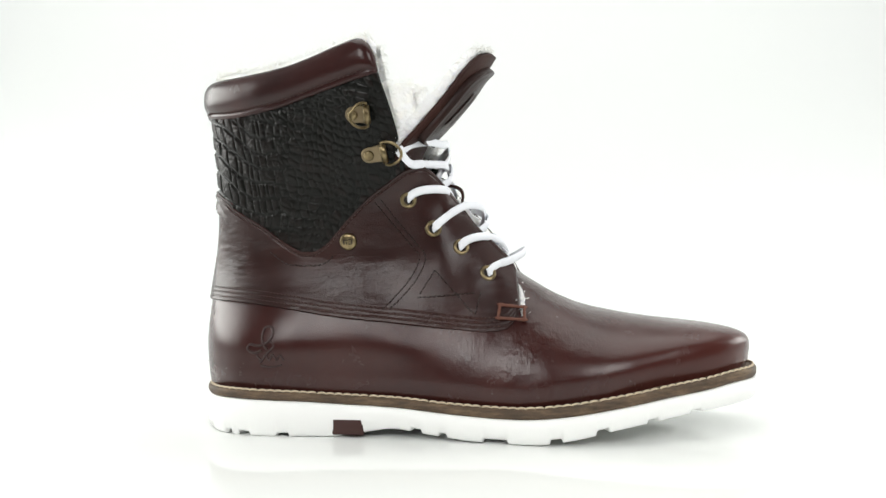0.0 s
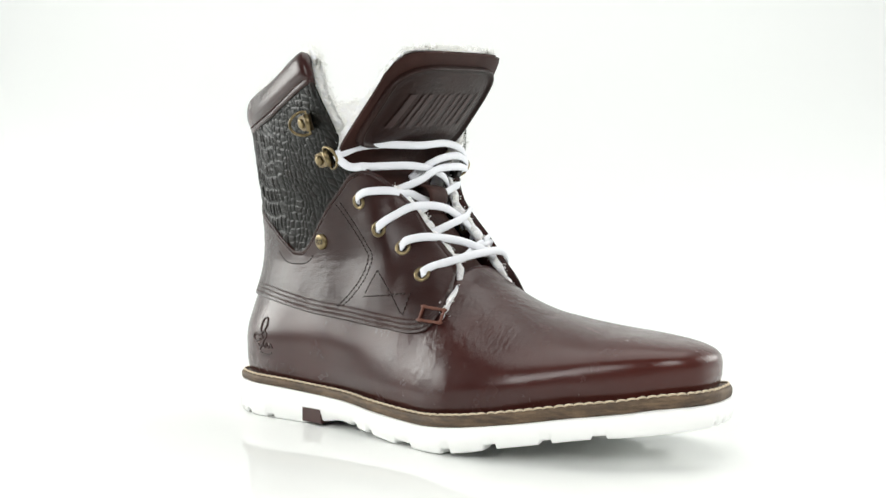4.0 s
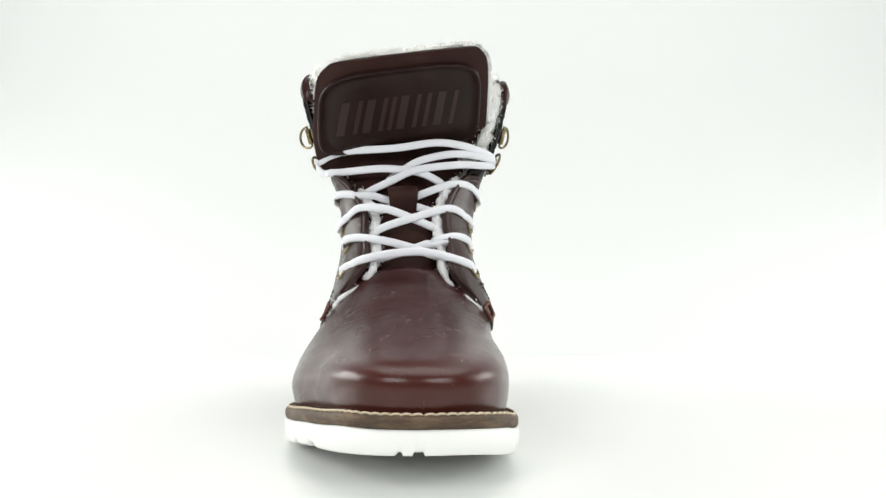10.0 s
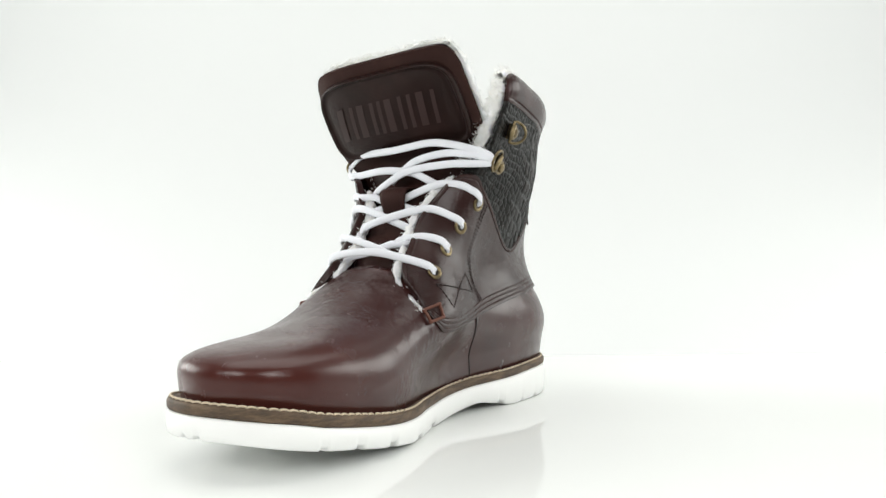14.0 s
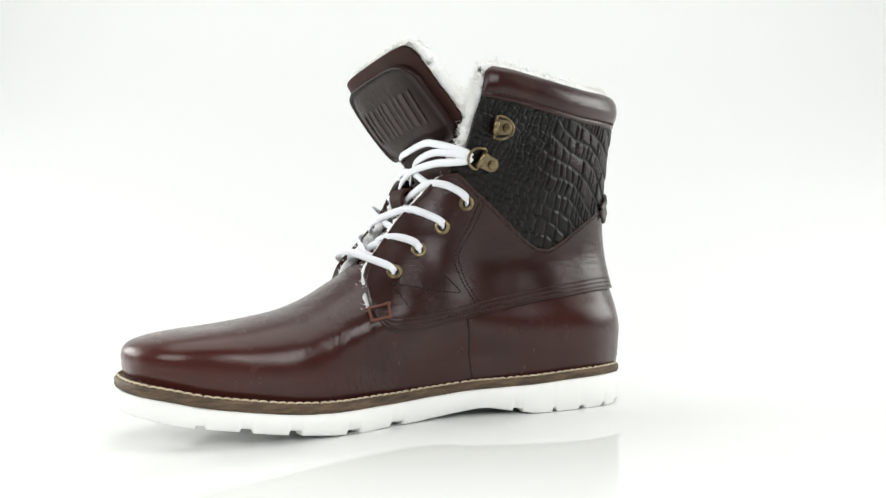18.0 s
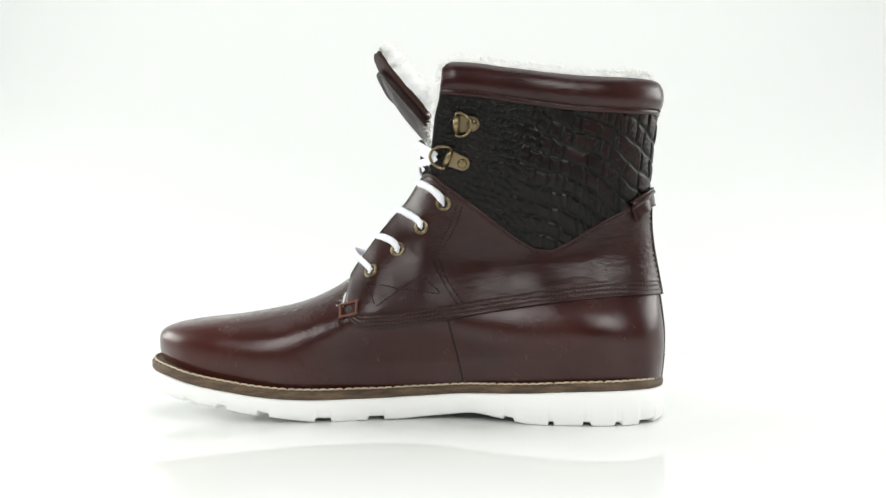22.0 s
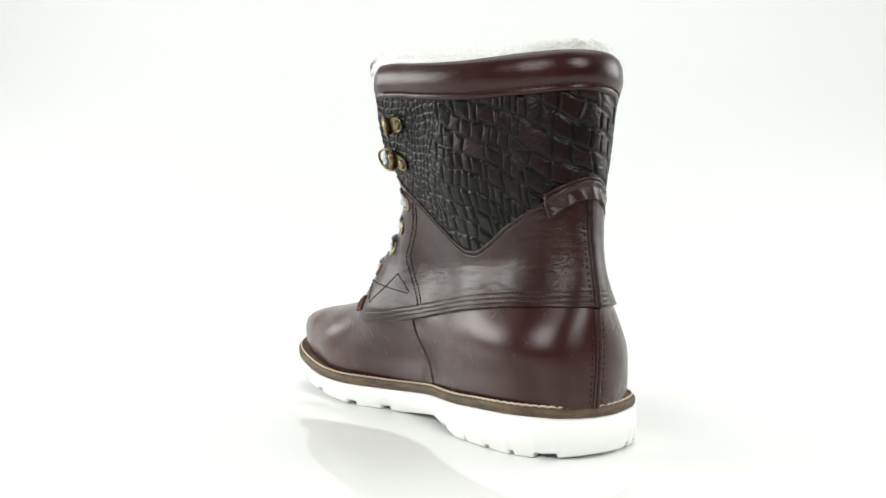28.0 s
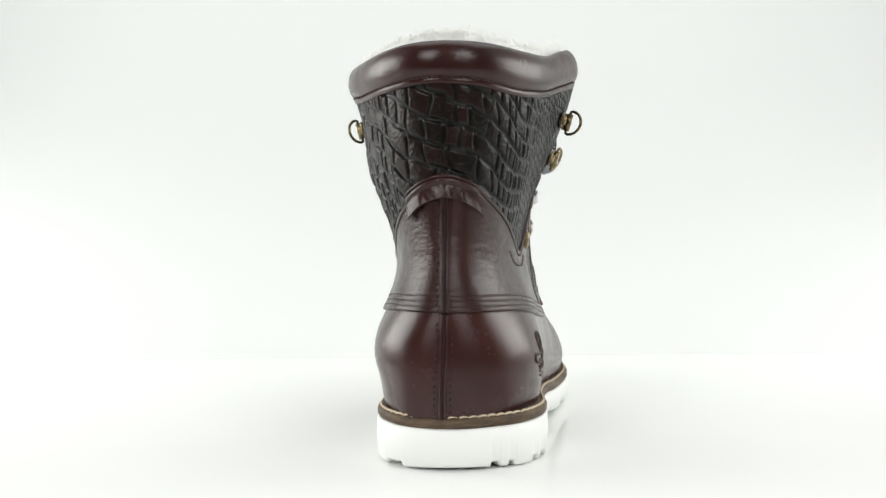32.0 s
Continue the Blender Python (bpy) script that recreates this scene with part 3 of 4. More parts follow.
def build_quarter(side):
    nu, nt = 190, 116
    u = np.linspace(0, 1, nu)
    g, relief = np.zeros((nu, nt, 3)), np.zeros((nu, nt))
    front = FRONT[side]
    w = 0.35 * u ** 2 + 0.65 * u
    for k, q in enumerate(w):
        fr = (1 - math.cos(q * math.pi / 2)) * 0.75 + 0.25 * q * q if q < 1 else 1.0
        ends = []
        for curve in (SEAM[side], QUARTER_TOP[side]):
            z = 0.09
            for _ in range(12):
                xb = float(HEEL_BACK(z))
                z = float(curve(xb + (front - xb) * fr))
            ends.append(z)
        h = max(ends[1] - ends[0], 0.004)
        edge = min(0.0096, h * 0.4)
        z = np.r_[np.linspace(0, edge, 44), np.linspace(edge, h - edge * 0.45, nt - 64)[1:-1], np.linspace(h - edge * 0.45, h, 22)] + ends[0]
        d0, d1 = z - ends[0], ends[0] + h - z
        for c in (0.0022, 0.0046, 0.0070):
            relief[k] -= 0.0002 * np.exp(-((d0 - c) / 0.00042) ** 2)
        relief[k] -= 0.0004 * np.exp(-((d1 - 0.0022) / 0.0005) ** 2)
        xb = HEEL_BACK(z)
        x = xb + (front - xb) * fr
        g[k] = np.stack([x, side_y(x, z, side), z], -1)
        for j in range(nt):
            q = Vector(g[k, j]) * 1000
            relief[k, j] += 0.00022 * noise.noise(q * 0.055) + 0.00012 * noise.noise(Vector((q.x * 0.12, q.y * 0.12, q.z * 0.42)))
    return shell("quarter", g, 0.0018, QUARTER, boot, "worn brown leather quarter with stitched edges", relief=relief)


for _s in (-1, 1):
    build_quarter(_s)


def wrap_grid(lo, hi, front, nu, nt, over_lo=0.0, over_hi=0.0, lo_is_edge=False):
    """A grid round the shaft from the outer front edge by the heel to the inner one."""
    cols = []
    for side, us in ((-1, np.linspace(1, 0, nu)), (1, np.linspace(0, 1, nu)[1:])):
        for q in us:
            fr = 0.7 * (1 - math.cos(q * math.pi / 2)) + 0.3 * q * q
            ends = []
            for curve, over in ((lo[side], over_lo), (hi[side], over_hi)):
                z = 0.16
                for _ in range(10):
                    xb, xf = float(HEEL_BACK(z)), float(front[side](z))
                    z = float(curve(xb + (xf - xb) * fr)) + over
                ends.append(z)
            z = np.linspace(ends[0], ends[1], nt)
            xb, xf = HEEL_BACK(z), front[side](z)
            x = xb + (xf - xb) * fr
            cols.append(np.stack([x, side_y(x, z, side), z], -1))
    return np.array(cols)


def chance(a, b, k):
    return np.modf(np.abs(np.sin(a * 127.1 + b * 311.7 + k * 74.7) * 43758.5453))[0]


def granules(arc, z, size):
    """Small rounded grains for the front of the panel."""
    p = np.r_[0, np.cumsum(np.diff(arc) / ((size[1:] + size[:-1]) / 2))]
    U = p[:, None] + z / size[:, None] * 0.12
    V = z / (size * 0.95)[:, None] - 0.3 * U
    U, V = U + np.sin(U * 1.7 + V * 0.6) * 0.25 + np.sin(V * 1.3 - U * 0.5) * 0.2, V + 0.22 * np.sin(U * 0.9 + 1.3)
    iu, iv = np.floor(U).astype(int), np.floor(V).astype(int)
    best, second, tone = np.full(z.shape, 9.0), np.full(z.shape, 9.0), np.zeros(z.shape)
    for da in (-1, 0, 1):
        for db in (-1, 0, 1):
            a, b = iu + da, iv + db
            cx = a + 0.5 + (chance(a, b, 1) - 0.5) * 0.55
            cy = b + 0.5 + (chance(a, b, 2) - 0.5) * 0.5
            d = np.hypot(U - cx, V - cy)
            nearer = d < best
            second = np.where(nearer, best, np.minimum(second, d))
            tone = np.where(nearer, chance(a, b, 3), tone)
            best = np.where(nearer, d, best)
    edge = smooth01((second - best) / 0.34)
    return (edge * 0.0008 + tone * 0.0003 * edge + np.sqrt(np.clip(1 - best * 1.2, 0, 1)) * 0.0004) * np.clip(size / 0.0055, 0.5, 1)[:, None], edge * smooth01((tone - 0.55) / 0.3)


def scales(g):
    """The relief of the embossed leather: rows of long scales round the heel that slope to the outer side, small grains in front."""
    mid = g[:, g.shape[1] // 2]
    arc = np.r_[0, np.cumsum(np.linalg.norm(np.diff(mid, axis=0), axis=1))]
    arc -= arc[len(arc) // 2]
    far = np.abs(arc)
    outer = arc < 0
    z = g[..., 2] - 0.15
    A = arc[:, None] * np.ones_like(z)
    lean = np.where(A > 0, 0.40 * A, 0.40 * np.maximum(A, -0.05) + 0.1 * np.minimum(A + 0.05, 0))
    wob = 0.0016 * np.sin(A * 95 + z * 60) + 0.0006 * np.sin(A * 210 - z * 130 + 1.0) + 0.0003 * np.sin(A * 430 + z * 220)
    h = z - lean + wob
    # the rows are tallest at the middle of the heel
    tall = 0.0094 * (1 + 0.28 * np.exp(-(A / 0.034) ** 2)) * np.where(A < 0, 0.92, 1.0)
    V = h / tall + 0.35
    row = np.floor(V).astype(int)
    fv = V - row
    ev = np.minimum(fv, 1 - fv) * tall
    wide = (0.0112 - 0.0044 * smooth01((far - 0.018) / 0.045))[:, None] * np.where(outer, 0.9, 1.0)[:, None] * (0.8 + 0.45 * chance(row, row * 0 + 3, 5))
    U = A / wide + chance(row, row * 0, 9) * 7.3 + (fv - 0.5) * 0.18 * np.sin(row * 2.1) + 0.05 * np.sin(z * 400 + A * 80)
    base = np.floor(U).astype(int)
    eu, lo = np.full(z.shape, 9.0), np.full(z.shape, -99.0)
    for k in (-1, 0, 1, 2):
        q = base + k
        keep = chance(q, row, 2) > 0.10
        at = q + (chance(q, row, 1) - 0.5) * 0.42
        d = np.where(keep, np.abs(U - at), 9.0)
        eu = np.minimum(eu, d)
        lo = np.where(keep & (at <= U), np.maximum(lo, at), lo)
    eu = eu * wide
    cell = np.floor(lo * 8)
    e = np.minimum(eu, ev * 1.1)
    groove = smooth01(ev / 0.0019) * (0.2 + 0.8 * smooth01(eu / 0.0015))
    tilt = (chance(cell, row, 4) - 0.5) * np.clip(U - lo, 0, 1.5) * 0.0012 + (chance(cell, row, 6) - 0.5) * fv * 0.0012
    pillow = np.sqrt(np.clip(e / 0.004, 0, 1)) * 0.0004
    crumple = 0.00009 * np.sin(A * 700 + 9 * np.sin(z * 230 + A * 90)) * np.sin(z * 610 + 7 * np.sin(A * 260)) * (far < 0.06)[:, None]
    long = groove * crumple + groove * (0.0007 + 0.0003 * chance(cell, row, 8)) + (tilt + pillow) * groove
    size = np.where(outer, 0.0066 - 0.0022 * smooth01((far - 0.03) / 0.05), 0.0060 - 0.0022 * smooth01((far - 0.07) / 0.05))
    w = smooth01(np.where(outer, (far - 0.045) / 0.04, (far - 0.076) / 0.035))[:, None]
    w = np.clip(w + (0.6 * np.sin(A * 260 + z * 330) * w * (1 - w)), 0, 1)
    grain, spots = granules(arc, z, size)
    # reddish scales gather in patches, at the heel and half-way up the sides
    patch = smooth01(0.5 + 0.5 * np.sin(A * 34 + 1.1) + 0.5 * np.sin(z * 70 + A * 21) - 0.1)
    dye = (smooth01((groove - 0.55) / 0.35) * (0.25 + 0.75 * chance(cell, row, 7)) * (1 - w) + spots * 0.6 * w) * (0.25 + 0.75 * patch)
    return (long * (1 - w) + grain * w * np.where(outer, 0.7, 1.0)[:, None]) * 0.85, np.clip(dye, 0, 1)


_g = wrap_grid(QUARTER_TOP, COLLAR_SEAM, SHAFT_FRONT, 330, 170, -0.004, 0.002)
_relief, _tone = scales(_g)
_panel = shell("shaft_panel", _g, 0.0003, CROC, boot, "black-brown scale-embossed leather shaft panel", relief=_relief)
_panel.data.attributes.new("dye", "FLOAT", "POINT").data.foreach_set("value", np.pad(_tone, 1, mode="edge").astype(np.float32).ravel())


def build_collar():
    g = wrap_grid(COLLAR_SEAM, COLLAR_TOP, SHAFT_FRONT, 110, 24)
    n = grid_normals(g)
    prof = [(0.0, -0.001), (0.0, 0.0014), (0.025, 0.0020), (0.08, 0.0021), (0.13, 0.0019), (0.15, 0.0015), (0.17, 0.0019), (0.23, 0.0027), (0.35, 0.0034), (0.5, 0.0036), (0.65, 0.0034), (0.8, 0.0028), (0.92, 0.0016), (1.0, 0.0), (1.0, -0.003), (0.9, -0.005), (0.5, -0.006), (0.0, -0.006)]
    v = []
    m = g.shape[1] - 1
    run = np.r_[0, np.cumsum(np.linalg.norm(np.diff(g[:, 12], axis=0), axis=1))]
    taper = 0.35 + 0.65 * smooth01(np.minimum(run, run[-1] - run) / 0.008)
    for fr, off in prof:
        k = fr * m
        i = min(int(k), m - 1)
        w = k - i
        v.append(g[:, i] * (1 - w) + g[:, i + 1] * w + (n[:, i] * (1 - w) + n[:, i + 1] * w) * (off * taper)[:, None])
    v = np.array(v).transpose(1, 0, 2)
    a, b = v.shape[:2]
    f = grid_faces(a, b, False, True)
    f.append(tuple(range(b)))
    f.append(tuple(range((a - 1) * b, a * b))[::-1])
    link_mesh("collar", v.reshape(-1, 3), f, COLLAR, boot, "padded glossy brown leather collar")
    k = 0.15 * m
    i = int(k)
    q = (g[:, i] * (1 + i - k) + g[:, i + 1] * (k - i) + n[:, i] * 0.0019)[4:-4]
    nn = n[4:-4, i]
    d = np.r_[0, np.cumsum(np.linalg.norm(np.diff(q, axis=0), axis=1))]
    pieces = []
    for j in range(int(d[-1] / 0.0026)):
        at = [(j + w) * 0.0026 for w in (0.0, 0.33, 0.66)]
        pts3 = np.stack([np.interp(at, d, q[:, c]) for c in range(3)], 1)
        up = np.array([np.interp(at[1], d, nn[:, c]) for c in range(3)])
        pts3[1] += up * 0.0003
        pieces.append(tube_data(pts3, 0.0003, 5, 1.0, False, up))
    joined("collar_stitching", pieces, THREAD, boot)
    return g, n


COLLAR_GRID, COLLAR_N = build_collar()


def tufts(name, places, normals, mat, parent, length, count, seed, width=0.0009, label="loose white fleece tufts"):
    """Short curled locks of fleece, scattered."""
    rng = np.random.default_rng(seed)
    verts, faces = [], []
    for k in rng.integers(0, len(places), count):
        d = normals[k] + rng.normal(0, 0.55, 3)
        d /= np.linalg.norm(d)
        side = np.cross(d, rng.normal(0, 1, 3))
        side /= np.linalg.norm(side)
        bend = np.cross(d, side)
        p = places[k] + rng.normal(0, 0.0011, 3)
        ln, w = length * rng.uniform(0.5, 1.25), width * rng.uniform(0.7, 1.4)
        b = len(verts)
        for fr, cu in ((0, 0), (0.5, 0.12), (0.85, 0.3)):
            q = p + d * ln * fr + bend * ln * cu
            verts += [tuple(q - side * w * (1 - fr * 0.6)), tuple(q + side * w * (1 - fr * 0.6)), tuple(q + bend * w * 0.8 * (1 - fr * 0.6))]
        verts.append(tuple(p + d * ln + bend * ln * 0.55))
        for r in (0, 3):
            for i in range(3):
                j = (i + 1) % 3
                faces.append((b + r + i, b + r + j, b + r + 3 + j, b + r + 3 + i))
        for i in range(3):
            faces.append((b + 6 + i, b + 6 + (i + 1) % 3, b + 9))
    return tagged(link_mesh(name, verts, faces, mat, parent, label), kind="stuff")


def build_lining():
    lo = {k: (lambda x: np.full_like(np.asarray(x, float), 0.105)) for k in (-1, 1)}
    g = wrap_grid(lo, COLLAR_TOP, SHAFT_FRONT, 90, 46, 0.0, 0.0005)
    n = grid_normals(g)
    inward = g - n * 0.0085
    top = []
    # the rim rolls over the collar's top edge
    for out, up in ((-0.0085, 0.0008), (-0.0078, 0.0022), (-0.0062, 0.0032), (-0.0048, 0.003), (-0.0042, 0.0012), (-0.0042, -0.002)):
        top.append(g[:, -1] + n[:, -1] * out + np.array([0, 0, up]))
    v = np.concatenate([inward, np.array(top).transpose(1, 0, 2)], 1)
    for i in range(v.shape[0]):
        for j in range(v.shape[1]):
            q = Vector(v[i, j])
            k = noise.noise(q * 260) * 0.0014 + noise.noise(q * 90) * 0.0012
            v[i, j] += np.array([0, 0, 1]) * k * 0.6 - n[i, min(j, n.shape[1] - 1)] * max(k, -0.0004)
    lining = link_mesh("lining", v.reshape(-1, 3), grid_faces(*v.shape[:2]), FLEECE, boot, "fluffy white fleece lining")
    rim = v[:, -6:-2].reshape(-1, 3)
    rn = np.repeat((-n[:, -1] * 0.45 + np.array([0, 0, 1]))[:, None], 4, 1).reshape(-1, 3)
    tufts("fleece_fringe", rim, rn, LOCKS, lining, 0.0024, 3000, 3, 0.0003)
    front = np.concatenate([v[:3, 10:-4].reshape(-1, 3), v[-3:, 10:-4].reshape(-1, 3)])
    tufts("fleece_fringe", front, np.tile([0.8, 0, 0.3], (len(front), 1)), LOCKS, lining, 0.002, 1600, 4, 0.0003)


build_lining()


def build_front_fleece(side):
    """The lining rolls forward along the front edge of the shaft."""
    path = []
    for z in np.linspace(0.150, float(COLLAR_TOP[side](SHAFT_FRONT[side](0.2) - 0.004)) - 0.003, 16):
        x = float(SHAFT_FRONT[side](z))
        k = (z - 0.150) / 0.048
        path.append((x - (0.0036 if side < 0 else 0.001), float(side_y(x, z, side)) - side * (0.0092 if side < 0 else 0.0078), z))
    v, f = tube_data(spline(path, 60), np.interp(np.linspace(0, 1, 60), [0, 0.3, 0.8, 1], [0.002, 0.0034, 0.0042, 0.003]), 16, 1.0, False, (1, 0, 0))
    for i in range(len(v)):
        q = Vector(v[i])
        v[i] += np.array([noise.noise(q * 260), noise.noise(q * 260 + Vector((3, 2, 1))), noise.noise(q * 260 + Vector((9, 4, 2)))]) * 0.0018
    roll = link_mesh("front_fleece", v, f, FLEECE, boot, "white fleece rolling over the front edge")
    tufts("fleece_fringe", v, np.tile([0.8, 0, 0.3], (len(v), 1)), LOCKS, roll, 0.002, 900, 30 + side, 0.0003)


for _s in (-1, 1):
    build_front_fleece(_s)

# ---- tongue ----
TONGUE_MID = [(54, 76), (45, 83.5), (33, 94), (20, 109), (8, 124), (-4, 140), (-7.5, 150), (-4, 159), (5, 168.5), (17, 182), (27, 195), (34.5, 206.5)]
TONGUE_HALF = [10, 17, 24, 27, 29, 34, 42, 48.5, 50.5, 50, 48.8, 47.5]
_tm = spline([(a / 1000, b / 1000, c / 1000) for (a, b), c in zip(TONGUE_MID, TONGUE_HALF)], 121)


def on_tongue(a, b):
    """a across -1..1, b along 0..1 from the vamp to the top."""
    k = np.clip(np.asarray(b, float), 0, 1) * 120
    i = np.minimum(k.astype(int), 119)
    w = k - i
    m = _tm[i] * (1 - w)[..., None] + _tm[i + 1] * w[..., None]
    up = smooth01((b - 0.5) / 0.3)
    y = -0.0195 - 0.001 * up + a * m[..., 2]
    bow = 0.011 * (1 - up) * np.abs(a) ** 2.2 + np.where(a < 0, 0.0165, 0.0075) * up * np.abs(a) ** 4
    x = m[..., 0] - bow * (1.0 - 0.3 * up)
    z = m[..., 1] - bow * 0.6 * (1 - up) + up * 0.125 * (y + 0.0195)
    return np.stack([x, y, z], -1)


def tongue_normal(g):
    a, b = np.gradient(g, axis=0), np.gradient(g, axis=1)
    n = np.cross(a, b)
    n /= np.maximum(np.linalg.norm(n, axis=-1, keepdims=True), 1e-12)
    return n if np.sum(n[..., 0]) > 0 else -n


def tongue_grid(na, nb, shrink=1.0, b0=0.0, b1=1.0):
    """The tongue's sheet with its top corners rounded."""
    A, B = np.meshgrid(np.linspace(-1, 1, na), np.linspace(b0, b1, nb), indexing="ij")
    drop = np.clip((np.abs(A) - 0.80) / 0.20, 0, 1)
    B = B - (1 - np.sqrt(np.maximum(1 - drop ** 2, 0))) * 0.085 * smooth01((B - 0.55) / 0.45)
    return on_tongue(A * (np.where(A < 0, 0.985, shrink) if shrink > 1 else shrink), B)


def build_tongue():
    g = tongue_grid(151, 150)
    n = tongue_normal(g)
    # the top edge is pinked
    g[1::2, -1] -= (g[1::2, -1] - g[1::2, -2]) * 0.95
    rows_v = np.concatenate([g + n * 0.0012, (g - n * 0.0012)[::-1]], 0)
    a, b = rows_v.shape[:2]
    f = grid_faces(a, b, True)
    f += [tuple(i * b + b - 1 for i in range(a))]
    tongue = link_mesh("tongue", rows_v.reshape(-1, 3), f, TONGUE, boot, "soft brown leather tongue standing forward")
    # fleece behind it
    g2 = tongue_grid(60, 90, 1.05, 0.42, 1.006)
    n2 = tongue_normal(g2)
    thick = 0.0085 * np.ones(g2.shape[:2])
    # on the inner side it comes round the leather's edge
    wrap = np.linspace(-1, 1, 60)
    front = -0.0024 + 0.0032 * smooth01((wrap - 0.93) / 0.05)
    v = np.concatenate([g2 + n2 * front[:, None, None], (g2 - n2 * thick[..., None])[::-1]], 0)
    for i in range(v.shape[0]):
        for j in range(v.shape[1]):
            q = Vector(v[i, j])
            v[i, j] += np.array([noise.noise(q * 240), noise.noise(q * 250 + Vector((5, 1, 2))), noise.noise(q * 240 + Vector((1, 7, 3)))]) * 0.0012
    a, b = v.shape[:2]
    f = grid_faces(a, b, True)
    f += [tuple(i * b + b - 1 for i in range(a))]
    back = link_mesh("tongue_lining", v.reshape(-1, 3), f, FLEECE, tongue, "white fleece backing of the tongue")
    edge = np.concatenate([(g2 - n2 * 0.004)[:, -3:].reshape(-1, 3), (g2 - n2 * 0.005)[:2, 20:].reshape(-1, 3), (g2 - n2 * 0.005)[-2:, 20:].reshape(-1, 3), (g2 - n2 * 0.008)[:, 20:].reshape(-1, 3)])
    cut = 60 * 3
    nn = np.concatenate([np.tile([0.2, 0, 1.0], (cut, 1)), np.tile([-0.5, -0.9, 0.2], (140, 1)), np.tile([-0.5, 0.9, 0.2], (140, 1)), np.tile([-1, 0, 0.4], (60 * 70, 1))])
    tufts("fleece_fringe", edge[:cut], nn[:cut], LOCKS, back, 0.0016, 1200, 8, 0.00025)
    tufts("fleece_fringe", edge[cut:], nn[cut:], LOCKS, back, 0.002, 3000, 9, 0.0003)
    # raised patch with piping
    th = np.linspace(0, 2 * np.pi, 160, endpoint=False)
    rho = [0.0, 0.25, 0.5, 0.7, 0.85, 0.925, 0.94, 0.955, 0.975, 0.99, 1.0, 1.0]
    off = [0.0042, 0.0042, 0.0041, 0.0039, 0.0035, 0.0028, 0.0038, 0.0049, 0.0049, 0.0040, 0.0026, 0.0]
    v = []
    c, s = np.cos(th), np.sin(th)
    ex = 2 / 5.0
    for r, o in zip(rho, off):
        A = -0.02 + 0.915 * r * np.sign(c) * np.abs(c) ** ex
        B = 0.795 + 0.152 * r * np.sign(s) * np.abs(s) ** ex
        e = 0.002
        p = on_tongue(A, B)
        n = np.cross(on_tongue(A + e, B) - p, on_tongue(A, B + e) - p)
        n /= np.linalg.norm(n, axis=1, keepdims=True)
        n *= np.sign(n[:, :1])
        v.append(p + n * o)
    v = np.array(v)
    patch = link_mesh("patch", v.reshape(-1, 3), grid_faces(v.shape[0], v.shape[1], False, True), PATCH, tongue, "dark raised leather patch with piped edge")
    # a row of embossed bars
    for a0, wa in ((-0.66, 0.09), (-0.50, 0.05), (-0.38, 0.09), (-0.22, 0.05), (-0.12, 0.05), (0.0, 0.09), (0.16, 0.05), (0.28, 0.05), (0.42, 0.09), (0.58, 0.05)):
        A, B = np.meshgrid(np.linspace(-1, 1, 4), np.linspace(-0.055, 0.055, 6), indexing="ij")
        A, B = a0 + A * wa / 2 + B * 0.55, B + 0.80
        p = on_tongue(A, B)
        p = p + tongue_normal(p) * 0.0044
        link_mesh("embossed_mark", p.reshape(-1, 3), grid_faces(4, 6), EMBOSS, patch)
    # loop that holds the lace
    A, B = np.meshgrid(np.linspace(-0.26, 0.22, 9), np.linspace(0.325, 0.415, 15), indexing="ij")
    p = on_tongue(A, B)
    n = tongue_normal(p)
    arch = np.sin(np.linspace(0.25, math.pi - 0.25, 15)) * 0.0125 - 0.0012
    v = np.concatenate([p + n * arch[None, :, None], (p + n * (arch - 0.0014)[None, :, None])[::-1]], 0)
    link_mesh("lace_loop", v.reshape(-1, 3), grid_faces(18, 15, True), TONGUE, tongue, "small brown leather loop")


build_tongue()


# ---- fleece along the throat ----
def build_throat_fleece(side):
    xs = np.linspace(0.003, FRONT[side] - 0.0006, 46)
    path = []
    for x in xs:
        p, n = on_side(x, QUARTER_TOP[side](x) - 0.0015, side, -0.0022)
        path.append(p + np.array([0.0006, -side * 0.0042, -0.0002]))
    for k in range(10 if side < 0 else 5):
        z = float(QUARTER_TOP[side](FRONT[side])) - 0.002 - k * 0.0011
        p, n = on_side(FRONT[side] + 0.0016, z, side, -0.0004)
        path.append(p)
    path = spline(path, 90)
    v, f = tube_data(path, np.interp(np.linspace(0, 1, 90), [0, 0.15, 0.7, 0.86, 1], [0.0014, 0.0026, 0.0028, 0.0015, 0.0008]), 12, 1.0)
    for i in range(len(v)):
        q = Vector(v[i])
        v[i] += np.array([noise.noise(q * 300), noise.noise(q * 300 + Vector((3, 2, 1))), noise.noise(q * 300 + Vector((9, 4, 2)))]) * 0.0016
    strip = link_mesh("throat_fleece", v, f, FLEECE, boot, "white fleece edge inside the throat")
    tufts("fleece_fringe", v, np.tile([0.6, -side * 0.3, 0.5], (len(v), 1)), LOCKS, strip, 0.0012, 350, 20 + side, 0.0003)


for _s in (-1, 1):
    build_throat_fleece(_s)


